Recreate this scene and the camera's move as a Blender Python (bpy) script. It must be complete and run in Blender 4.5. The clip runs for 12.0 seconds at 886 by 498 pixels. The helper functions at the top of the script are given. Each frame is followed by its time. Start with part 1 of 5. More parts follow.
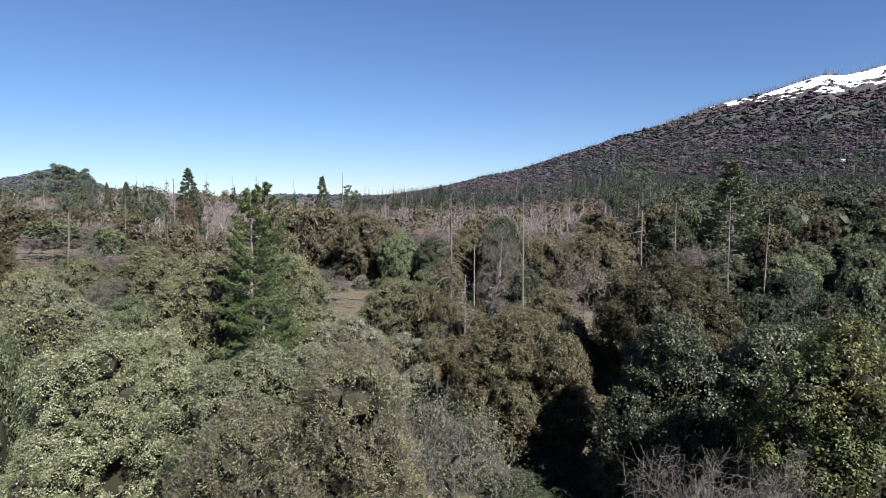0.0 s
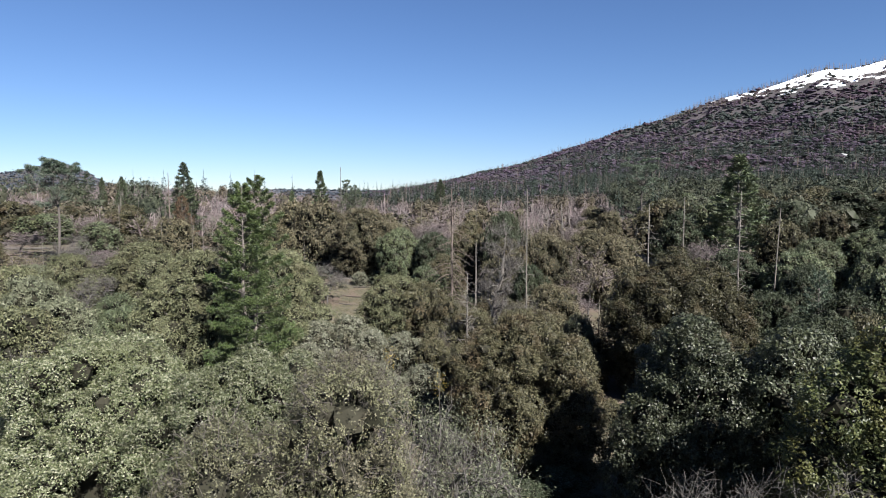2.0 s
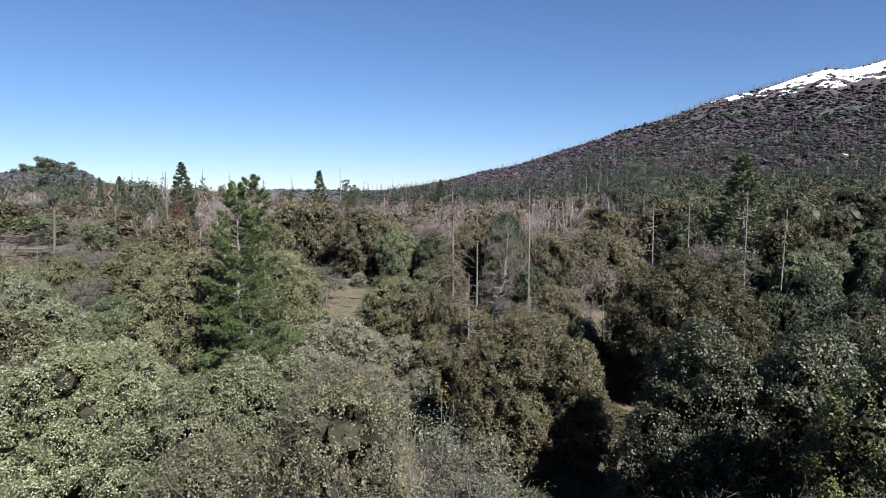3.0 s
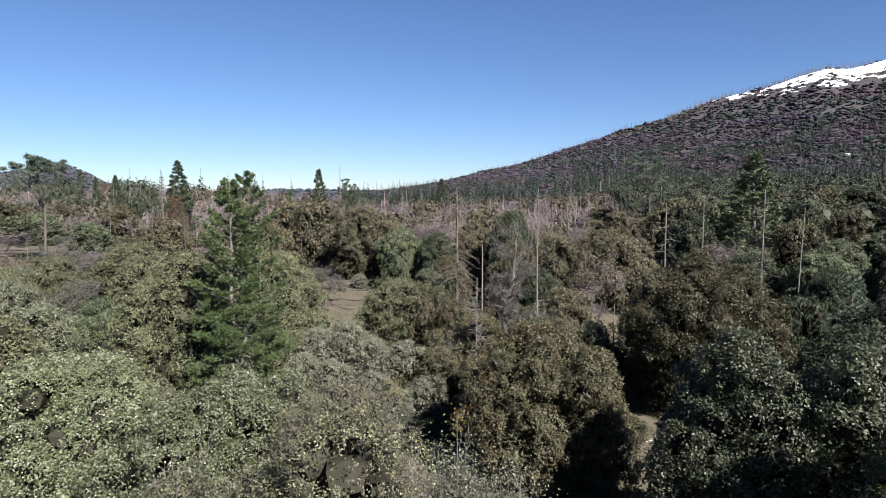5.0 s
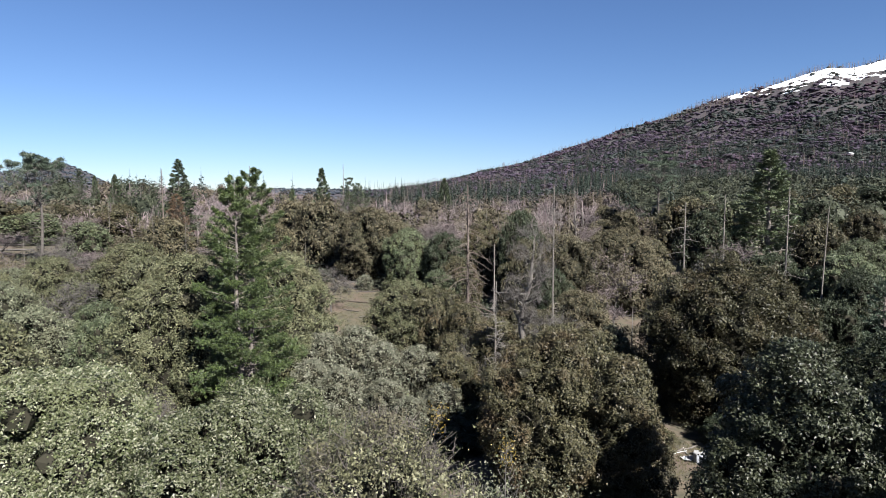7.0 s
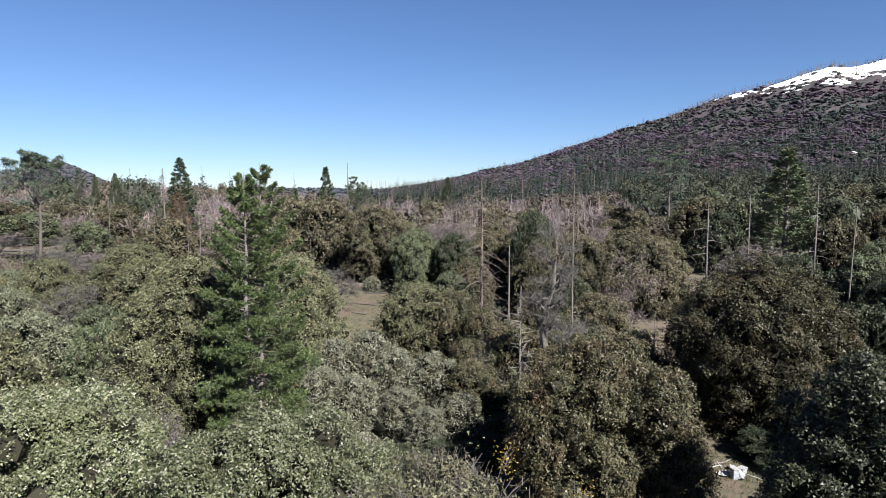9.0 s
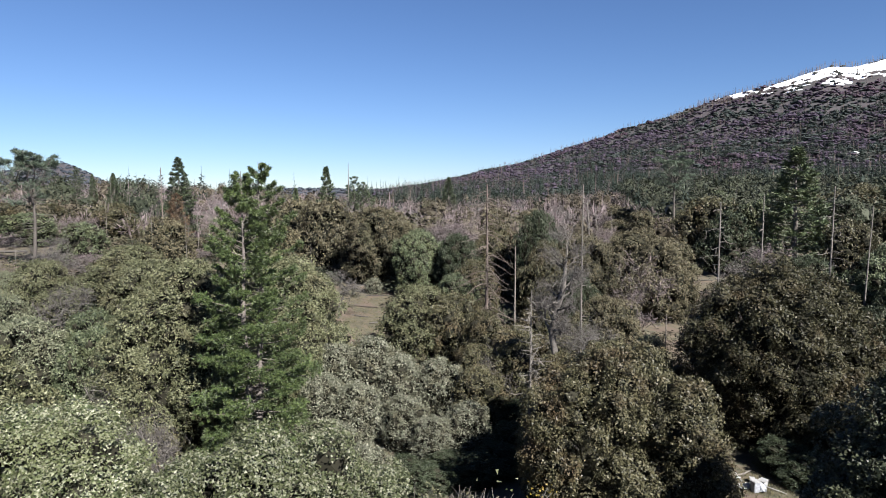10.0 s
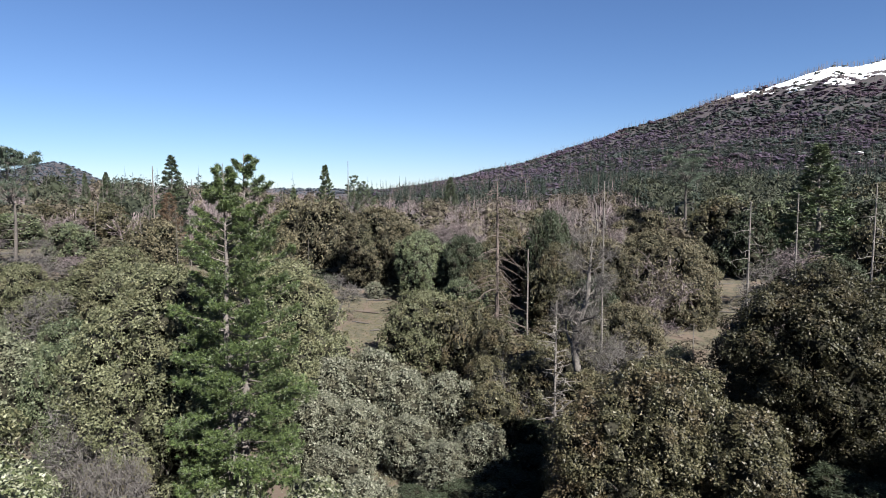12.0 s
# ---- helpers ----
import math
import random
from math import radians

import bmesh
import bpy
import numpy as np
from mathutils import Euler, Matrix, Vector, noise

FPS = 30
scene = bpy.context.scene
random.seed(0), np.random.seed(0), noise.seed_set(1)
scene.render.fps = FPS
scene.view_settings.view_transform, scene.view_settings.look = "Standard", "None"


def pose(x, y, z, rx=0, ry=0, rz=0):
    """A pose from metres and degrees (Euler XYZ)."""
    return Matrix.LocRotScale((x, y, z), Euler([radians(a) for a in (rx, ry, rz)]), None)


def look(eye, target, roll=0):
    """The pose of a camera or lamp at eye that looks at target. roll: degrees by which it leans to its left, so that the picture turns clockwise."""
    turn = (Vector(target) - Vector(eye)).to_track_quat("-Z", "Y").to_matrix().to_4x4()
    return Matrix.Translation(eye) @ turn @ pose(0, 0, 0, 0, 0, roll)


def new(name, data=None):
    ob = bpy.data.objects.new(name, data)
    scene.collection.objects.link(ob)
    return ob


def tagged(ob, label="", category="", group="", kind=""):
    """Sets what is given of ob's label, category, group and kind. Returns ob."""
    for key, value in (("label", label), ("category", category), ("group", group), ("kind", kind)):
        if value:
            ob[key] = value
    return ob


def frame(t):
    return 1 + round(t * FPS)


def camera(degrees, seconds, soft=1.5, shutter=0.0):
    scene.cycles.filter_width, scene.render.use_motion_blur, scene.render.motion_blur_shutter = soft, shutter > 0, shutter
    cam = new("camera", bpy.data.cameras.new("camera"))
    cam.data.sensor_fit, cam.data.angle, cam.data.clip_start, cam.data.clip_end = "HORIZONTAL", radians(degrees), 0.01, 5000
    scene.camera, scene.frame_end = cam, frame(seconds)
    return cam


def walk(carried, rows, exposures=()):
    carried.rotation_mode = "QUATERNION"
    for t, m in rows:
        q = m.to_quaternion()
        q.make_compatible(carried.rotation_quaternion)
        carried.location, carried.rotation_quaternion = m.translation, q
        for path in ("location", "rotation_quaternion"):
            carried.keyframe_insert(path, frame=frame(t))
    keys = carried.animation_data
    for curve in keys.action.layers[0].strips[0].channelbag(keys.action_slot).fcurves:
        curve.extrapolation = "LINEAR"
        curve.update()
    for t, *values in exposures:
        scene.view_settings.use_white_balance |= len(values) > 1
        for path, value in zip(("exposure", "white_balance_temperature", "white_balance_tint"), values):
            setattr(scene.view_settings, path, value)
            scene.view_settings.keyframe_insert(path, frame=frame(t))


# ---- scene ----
cam = camera(72.0, 12.0, soft=0.55)
PATH = [
    (0, 0.00, 0.00, 20.00, -4.54, 0.0, -1.14),
    (0.5, -0.01, 0.76, 19.96, -4.69, 0.0, -1.13),
    (1, -0.04, 1.56, 19.91, -4.87, 0.0, -1.12),
    (1.5, -0.08, 2.44, 19.87, -4.93, 0.0, -1.16),
    (2, -0.13, 3.29, 19.89, -5.00, 0.0, -1.19),
    (2.5, -0.15, 4.19, 19.88, -5.00, 0.0, -1.17),
    (3, -0.19, 5.10, 19.86, -4.98, 0.0, -1.19),
    (5, -0.78, 8.99, 19.69, -5.01, 0.0, -1.21),
    (5.5, -1.07, 9.80, 19.65, -5.06, 0.0, -1.22),
    (6, -1.42, 10.62, 19.60, -5.05, 0.0, -1.22),
    (6.5, -1.87, 11.51, 19.59, -5.04, 0.0, -1.25),
    (7, -2.37, 12.44, 19.56, -5.05, 0.0, -1.22),
    (9, -4.25, 15.95, 19.55, -5.11, 0.0, -1.22),
    (9.5, -4.60, 17.11, 19.53, -5.11, 0.0, -1.23),
    (10, -4.81, 18.49, 19.52, -5.10, 0.0, -1.22),
    (10.5, -5.00, 20.02, 19.50, -5.09, 0.0, -1.23),
    (11, -5.17, 21.69, 19.44, -5.06, 0.0, -1.24),
    (11.5, -5.36, 23.35, 19.37, -5.07, 0.0, -1.25),
    (12, -5.63, 25.00, 19.25, -5.05, 0.0, -1.23),
]
walk(cam, [(t, pose(x, y, z, 90 + pitch, roll, yaw)) for t, x, y, z, pitch, roll, yaw in PATH],
     exposures=[(0.0, 2.26, 5450, 16), (3.0, 2.3, 5450, 16), (12.0, 2.3, 5450, 16)])

# ---------------------------------------------------------------- light
SUN_EL, SUN_AZ = radians(40), radians(148)          # bearing clockwise from +y
world = bpy.data.worlds.new("sky")
scene.world = world
world.use_nodes = True
wn = world.node_tree
sky = wn.nodes.new("ShaderNodeTexSky")
sky.sky_type, sky.sun_disc = "NISHITA", False
sky.sun_elevation, sky.sun_rotation = SUN_EL, SUN_AZ
sky.altitude, sky.air_density, sky.dust_density, sky.ozone_density = 1200, 1.0, 0.0, 3.5
wn.links.new(sky.outputs["Color"], wn.nodes["Background"].inputs["Color"])
wn.nodes["Background"].inputs["Strength"].default_value = 0.0200
sun_dir = Vector((math.sin(SUN_AZ) * math.cos(SUN_EL), math.cos(SUN_AZ) * math.cos(SUN_EL), math.sin(SUN_EL)))
sun = new("sun", bpy.data.lights.new("sun", "SUN"))
sun.data.energy, sun.data.angle, sun.data.color = 5.0, radians(0.53), (1.0, 0.89, 0.68)
sun.matrix_world = look(sun_dir * 200, (0, 0, 0))


# ---------------------------------------------------------------- materials
def nodes_of(name):
    m = bpy.data.materials.new(name)
    m.use_nodes = True
    return m, m.node_tree.nodes, m.node_tree.links, m.node_tree.nodes["Principled BSDF"]


def ramp(nodes, stops):
    r = nodes.new("ShaderNodeValToRGB")
    while len(r.color_ramp.elements) < len(stops):
        r.color_ramp.elements.new(0.5)
    for e, (p, c) in zip(r.color_ramp.elements, stops):
        e.position, e.color = p, (*c, 1)
    return r


def mix(nodes, links, fac, a, b, mode="MIX"):
    m = nodes.new("ShaderNodeMix")
    m.data_type, m.blend_type = "RGBA", mode
    for sock, v in ((m.inputs[0], fac), (m.inputs[6], a), (m.inputs[7], b)):
        if isinstance(v, (int, float)):
            sock.default_value = v
        elif isinstance(v, tuple):
            sock.default_value = (*v, 1)
        else:
            links.new(v, sock)
    return m.outputs[2]


def noise_fac(nodes, links, scale, lo, hi, detail=4.0, coord="Object"):
    tc = nodes.new("ShaderNodeTexCoord")
    n = nodes.new("ShaderNodeTexNoise")
    n.inputs["Scale"].default_value, n.inputs["Detail"].default_value = scale, detail
    links.new(tc.outputs[coord], n.inputs["Vector"])
    mr = nodes.new("ShaderNodeMapRange")
    mr.inputs[1].default_value, mr.inputs[2].default_value = lo, hi
    links.new(n.outputs["Fac"], mr.inputs[0])
    return mr.outputs[0]


def leaf_material(name, dark, mid, pale, patch, patch_amount=0.5, rough=0.5, translucent=0.2, patch_scale=0.35, spec=0.4):
    """Foliage: every leaf its own tone, patches of another tone over the crown, each plant a little different."""
    m, nodes, links, bsdf = nodes_of(name)
    geo = nodes.new("ShaderNodeNewGeometry")
    r = ramp(nodes, [(0.0, dark), (0.55, mid), (1.0, pale)])
    links.new(geo.outputs["Random Per Island"], r.inputs["Fac"])
    f = noise_fac(nodes, links, patch_scale, 0.5, 0.68)
    mul = nodes.new("ShaderNodeMath")
    mul.operation = "MULTIPLY"
    mul.inputs[1].default_value = patch_amount
    links.new(f, mul.inputs[0])
    col = mix(nodes, links, mul.outputs[0], r.outputs["Color"], patch)
    oi = nodes.new("ShaderNodeObjectInfo")
    hsv = nodes.new("ShaderNodeHueSaturation")
    mr = nodes.new("ShaderNodeMapRange")
    mr.inputs[3].default_value, mr.inputs[4].default_value = 0.8, 1.22
    links.new(oi.outputs["Random"], mr.inputs[0])
    links.new(mr.outputs[0], hsv.inputs["Value"])
    links.new(col, hsv.inputs["Color"])
    links.new(hsv.outputs["Color"], bsdf.inputs["Base Color"])
    bsdf.inputs["Roughness"].default_value = rough
    bsdf.inputs["Specular IOR Level"].default_value = spec
    if translucent:
        tr = nodes.new("ShaderNodeBsdfTranslucent")
        links.new(hsv.outputs["Color"], tr.inputs["Color"])
        ms = nodes.new("ShaderNodeMixShader")
        ms.inputs[0].default_value = translucent
        links.new(bsdf.outputs[0], ms.inputs[1])
        links.new(tr.outputs[0], ms.inputs[2])
        links.new(ms.outputs[0], nodes["Material Output"].inputs["Surface"])
    return m


def bark_material(name, a, b, scale=6.0, rough=0.9):
    m, nodes, links, bsdf = nodes_of(name)
    f = noise_fac(nodes, links, scale, 0.35, 0.65, 6.0)
    f2 = noise_fac(nodes, links, 0.6, 0.4, 0.7, 3.0)
    col = mix(nodes, links, f, a, b)
    col = mix(nodes, links, f2, col, tuple(0.6 * v for v in a))
    links.new(col, bsdf.inputs["Base Color"])
    bsdf.inputs["Roughness"].default_value = rough
    bump = nodes.new("ShaderNodeBump")
    bump.inputs["Strength"].default_value, bump.inputs["Distance"].default_value = 0.6, 0.05
    links.new(f, bump.inputs["Height"])
    links.new(bump.outputs[0], bsdf.inputs["Normal"])
    return m


def plain_material(name, a, b, rough=0.6, scale=3.0):
    m, nodes, links, bsdf = nodes_of(name)
    f = noise_fac(nodes, links, scale, 0.35, 0.7, 5.0)
    links.new(mix(nodes, links, f, a, b), bsdf.inputs["Base Color"])
    bsdf.inputs["Roughness"].default_value = rough
    return m


LEAF = {
    # palest leaf tone whitened for highlights, darkest greened for shade, at random
    "pale": leaf_material("pale_oak_leaf", (0.0213, 0.0290, 0.0111), (0.0589, 0.0658, 0.0307), (0.1705, 0.1707, 0.1260), (0.0461, 0.0512, 0.0213), 0.6, 0.5, 0.08, spec=0.2),
    "olive": leaf_material("olive_oak_leaf", (0.0145, 0.0147, 0.0069), (0.0367, 0.0351, 0.0169), (0.0765, 0.0702, 0.0400), (0.0520, 0.0345, 0.0191), 0.6, 0.5, 0.08, spec=0.2),
    "dark": leaf_material("dark_oak_leaf", (0.0078, 0.0109, 0.0051), (0.0194, 0.0248, 0.0125), (0.0620, 0.0720, 0.0507), (0.0279, 0.0296, 0.0127), 0.4, 0.6, 0.12, spec=0.12),
    "silver": leaf_material("silvery_shrub_leaf", (0.0301, 0.0319, 0.0209), (0.0730, 0.0754, 0.0525), (0.1611, 0.1618, 0.1256), (0.0537, 0.0489, 0.0284), 0.7, 0.5, 0.15, 0.5, spec=0.2),
    "green": leaf_material("green_oak_leaf", (0.0161, 0.0224, 0.0111), (0.0405, 0.0505, 0.0253), (0.0892, 0.0982, 0.0568), (0.0642, 0.0659, 0.0294), 0.5, 0.5, 0.08, spec=0.2),
    "grey": leaf_material("grey_olive_leaf", (0.0266, 0.0308, 0.0180), (0.0604, 0.0653, 0.0398), (0.1205, 0.1257, 0.0847), (0.0506, 0.0498, 0.0295), 0.6, 0.55, 0.08, spec=0.2),
    "sage": leaf_material("sage_oak_leaf", (0.0203, 0.0232, 0.0109), (0.0515, 0.0544, 0.0263), (0.1094, 0.1108, 0.0648), (0.0548, 0.0463, 0.0243), 0.5, 0.55, 0.08, spec=0.2),
    "fading": leaf_material("fading_oak_leaf", (0.0189, 0.0192, 0.0092), (0.0450, 0.0450, 0.0228), (0.1045, 0.1029, 0.0621), (0.0439, 0.0379, 0.0258), 0.7, 0.55, 0.08, 0.45, spec=0.2),
    "russet": leaf_material("russet_oak_leaf", (0.0090, 0.0092, 0.0039), (0.0227, 0.0220, 0.0096), (0.0510, 0.0478, 0.0248), (0.0310, 0.0226, 0.0105), 0.7, 0.55, 0.08, spec=0.2),
    "deep": leaf_material("deep_green_oak_leaf", (0.0058, 0.0080, 0.0033), (0.0165, 0.0206, 0.0095), (0.0677, 0.0750, 0.0473), (0.0223, 0.0238, 0.0095), 0.5, 0.5, 0.08, spec=0.25),
    "brown": leaf_material("brown_oak_leaf", (0.0224, 0.0200, 0.0091), (0.0520, 0.0447, 0.0216), (0.0955, 0.0826, 0.0461), (0.0365, 0.0385, 0.0154), 0.7, 0.7, 0.15),
    "yellowing": leaf_material("yellowing_oak_leaf", (0.0115, 0.0158, 0.0050), (0.0288, 0.0360, 0.0115), (0.0634, 0.0691, 0.0259), (0.0720, 0.0576, 0.0130), 0.4, 0.5, 0.08, 0.3, spec=0.2),
    "yellow": leaf_material("yellow_leaf", (0.0734, 0.0551, 0.00918), (0.152, 0.11, 0.0138), (0.211, 0.161, 0.0321), (0.0918, 0.0777, 0.0184), 0.5, 0.5, 0.25),
    "pine": leaf_material("pine_needles", (0.0097, 0.0158, 0.0044), (0.0281, 0.0431, 0.0114), (0.0758, 0.0985, 0.0297), (0.0253, 0.0361, 0.0098), 0.4, 0.5, 0.12),
    "fir": leaf_material("fir_needles", (0.0110, 0.0180, 0.0080), (0.0300, 0.0430, 0.0182), (0.0680, 0.0860, 0.0365), (0.0360, 0.0350, 0.0137), 0.5, 0.55, 0.1),
    "grey_pine": leaf_material("grey_pine_needles", (0.0149, 0.0231, 0.0138), (0.0342, 0.0488, 0.0304), (0.0630, 0.0840, 0.0541), (0.0306, 0.0378, 0.0247), 0.5, 0.5, 0.1),
    "dead_fir": leaf_material("dead_needles", (0.03, 0.018, 0.01), (0.066, 0.04, 0.02), (0.1, 0.065, 0.036), (0.034, 0.032, 0.016), 0.5, 0.7, 0.1),
    # near-black tone of the added crown cores: shade put into the colour
    "crown_shade": leaf_material("crown_shade_core", (0.009, 0.009, 0.006), (0.015, 0.0148, 0.01), (0.022, 0.021, 0.015), (0.014, 0.012, 0.009), 0.5, 0.9, 0.0, 1.5, spec=0.05),
    "twig": leaf_material("twigs", (0.022, 0.0195, 0.018), (0.042, 0.0375, 0.0345), (0.075, 0.069, 0.064), (0.042, 0.0355, 0.031), 0.6, 0.85, 0.0),
    "mauve": leaf_material("mauve_twigs", (0.0367, 0.0288, 0.0298), (0.0688, 0.0540, 0.0559), (0.1100, 0.0900, 0.0917), (0.0688, 0.0486, 0.0473), 0.6, 0.85, 0.0),
    # dark fir green with the blue of distance haze painted in
    "far_fir": leaf_material("far_fir_needles_hazed", (0.0061, 0.0095, 0.0078), (0.0145, 0.0206, 0.0161), (0.0323, 0.0411, 0.0302), (0.0191, 0.0196, 0.0161), 0.5, 0.6, 0.0, 0.008, spec=0.1),
    "far_oak": leaf_material("far_oak_leaf", (0.011, 0.0135, 0.009), (0.024, 0.028, 0.0175), (0.046, 0.051, 0.033), (0.03, 0.028, 0.019), 0.6, 0.6, 0.0, 0.05, spec=0.1),
    "far_brown": leaf_material("far_brown_leaf", (0.0180, 0.0155, 0.0111), (0.0369, 0.0310, 0.0221), (0.0612, 0.0526, 0.0385), (0.0306, 0.0320, 0.0172), 0.6, 0.7, 0.0, 0.05, spec=0.1),
    # green oak brush, its blue raised to paint in the air's haze
    "hill_oak": leaf_material("hillside_oak_brush_hazed", (0.0103, 0.0143, 0.0146), (0.0201, 0.0250, 0.0240), (0.0361, 0.0419, 0.0362), (0.0263, 0.0270, 0.0240), 0.6, 0.7, 0.0, 0.01, spec=0.1),
    # far hill brush: the blue-grey is aerial haze painted into the leaves
    "haze_scrub": leaf_material("haze_blue_brush", (0.022, 0.027, 0.035), (0.032, 0.038, 0.048), (0.045, 0.052, 0.062), (0.036, 0.036, 0.042), 0.6, 0.8, 0.0, 0.004, spec=0.1),
    # purple-brown scrub, with extra blue painted in as distance haze
    "scrub": leaf_material("hillside_scrub_hazed", (0.0196, 0.0156, 0.0243), (0.0309, 0.0242, 0.0366), (0.0482, 0.0381, 0.0551), (0.0413, 0.0248, 0.0325), 0.7, 0.7, 0.0, 0.006, spec=0.1),
}
BARK = {
    "oak": bark_material("oak_bark", (0.058, 0.05, 0.043), (0.029, 0.0245, 0.021)),
    "pine": bark_material("pine_bark", (0.098, 0.086, 0.076), (0.05, 0.042, 0.037)),
    "dead": bark_material("weathered_deadwood", (0.105, 0.095, 0.085), (0.055, 0.048, 0.042)),
    "brown_dead": bark_material("brown_deadwood", (0.085, 0.066, 0.055), (0.042, 0.0325, 0.027)),
    "twig": bark_material("grey_twig_bark", (0.066, 0.06, 0.055), (0.033, 0.0295, 0.027)),
}


# ---------------------------------------------------------------- mesh tools
class Soup:
    """Collects vertices and faces, quads and triangles, and makes one mesh of them."""

    def __init__(self):
        self.v, self.f, self.n = [], [], 0

    def add(self, v, f):
        self.v.append(np.asarray(v, float).reshape(-1, 3))
        self.f.append(np.asarray(f, int) + self.n)
        self.n += len(self.v[-1])

    def verts(self):
        return np.concatenate(self.v) if self.v else np.zeros((0, 3))

    def mesh(self, name, material, smooth=False, inside=None):
        """inside: a second soup with its own material, joined to this one."""
        me = bpy.data.meshes.new(name)
        own = sum(len(f) for f in self.f)
        if inside:
            self.add(inside[0].verts(), np.concatenate(inside[0].f))
        v = self.verts()
        me.vertices.add(len(v))
        me.vertices.foreach_set("co", v.astype(np.float32).ravel())
        loops = np.concatenate([f.ravel() for f in self.f])
        sizes = np.concatenate([np.full(len(f), f.shape[1]) for f in self.f])
        me.loops.add(len(loops))
        me.loops.foreach_set("vertex_index", loops.astype(np.int32))
        me.polygons.add(len(sizes))
        me.polygons.foreach_set("loop_start", np.concatenate([[0], np.cumsum(sizes)[:-1]]).astype(np.int32))
        me.polygons.foreach_set("use_smooth", np.full(len(sizes), smooth))
        me.materials.append(material)
        if inside:
            me.materials.append(inside[1])
            me.polygons.foreach_set("material_index", (np.arange(len(sizes)) >= own).astype(np.int32))
        me.update(calc_edges=True)
        return me


def unit(v):
    return v / np.maximum(np.linalg.norm(v, axis=-1, keepdims=True), 1e-9)


def frame_of(d):
    """Two directions square to each of the given ones."""
    ref = np.where(np.abs(d[:, 2:3]) < 0.9, [[0.0, 0.0, 1.0]], [[1.0, 0.0, 0.0]])
    a = unit(np.cross(d, ref))
    return a, np.cross(d, a)


def blades(soup, base, along, normal, length, width, fold=0.15):
    """Leaves: one small pointed quad each, from its base along a direction, bent up a little at its middle."""
    along = unit(along)
    side = unit(np.cross(along, normal))
    up = np.cross(side, along)
    length, width = np.broadcast_to(length, (len(base),))[:, None], np.broadcast_to(width, (len(base),))[:, None]
    mid = base + along * length * 0.5 - up * length * fold
    v = np.stack([base, mid + side * width / 2, base + along * length, mid - side * width / 2], 1)
    soup.add(v, np.arange(4 * len(base)).reshape(-1, 4))


def slivers(soup, base, along, normal, length, width):
    """The smallest leaves: one triangle each."""
    normal = unit(normal)
    along = unit(along - 0.85 * normal * (along * normal).sum(-1, keepdims=True))
    side = unit(np.cross(along, normal))
    length, width = np.broadcast_to(length, (len(base),))[:, None], np.broadcast_to(width, (len(base),))[:, None]
    v = np.stack([base - side * width / 2, base + side * width / 2, base + along * length], 1)
    soup.add(v, np.arange(3 * len(base)).reshape(-1, 3))


def sticks(soup, a, b, ra, rb, sides=3):
    """Tapered straight pieces from a to b."""
    d = unit(b - a)
    u, w = frame_of(d)
    ang = np.arange(sides) * 2 * np.pi / sides
    ring = np.cos(ang)[None, :, None] * u[:, None] + np.sin(ang)[None, :, None] * w[:, None]
    ra, rb = (np.broadcast_to(r, (len(a),))[:, None, None] for r in (ra, rb))
    v = np.concatenate([a[:, None] + ring * ra, b[:, None] + ring * rb], 1)
    i = np.arange(sides)
    quad = np.stack([i, (i + 1) % sides, (i + 1) % sides + sides, i + sides], 1)
    soup.add(v, (quad[None] + (np.arange(len(a)) * 2 * sides)[:, None, None]).reshape(-1, 4))


def ribbons(soup, rng, a, b, ra, rb):
    """Fine twigs as single narrow tapered strips, each turned its own way."""
    side = unit(np.cross(b - a, rng.normal(size=a.shape)))
    v = np.stack([a + side * ra, b + side * rb, b - side * rb, a - side * ra], 1)
    soup.add(v, np.arange(4 * len(a)).reshape(-1, 4))


def tube(soup, pts, radii, sides=7, rough=0.0, rng=None, cap=True):
    """One bent, tapered limb through the points."""
    pts, radii = np.asarray(pts, float), np.asarray(radii, float)
    d = unit(np.gradient(pts, axis=0))
    u, w = frame_of(d)
    for k in range(1, len(u)):                      # keep the rings from twisting
        u[k] = unit(u[k - 1] - d[k] * (u[k - 1] @ d[k]))
        w[k] = np.cross(d[k], u[k])
    ang = np.arange(sides) * 2 * np.pi / sides
    ring = np.cos(ang)[None, :, None] * u[:, None] + np.sin(ang)[None, :, None] * w[:, None]
    r = np.repeat(radii[:, None], sides, 1)
    if rough and rng is not None:
        r = r * (1 + rough * rng.normal(size=r.shape))
    v = (pts[:, None] + ring * r[..., None]).reshape(-1, 3)
    i = np.arange(sides)
    quad = np.stack([i, (i + 1) % sides, (i + 1) % sides + sides, i + sides], 1)
    soup.add(v, (quad[None] + (np.arange(len(pts) - 1) * sides)[:, None, None]).reshape(-1, 4))
    if cap:
        top = np.concatenate([v[-sides:], [pts[-1] + d[-1] * radii[-1] * 0.8]])
        soup.add(top, np.stack([i, (i + 1) % sides, np.full(sides, sides)], 1))


def thing(name, place, label, category, group="", turn=0.0, scale=(1, 1, 1), kind=""):
    ob = new(name)
    ob.empty_display_size = 0.5
    ob.matrix_basis = Matrix.LocRotScale(place, Euler((0, 0, turn)), scale)
    return tagged(ob, label, category, group, kind)


def part(name, me, parent, label=""):
    ob = new(name, me)
    ob.parent = parent
    return tagged(ob, label)


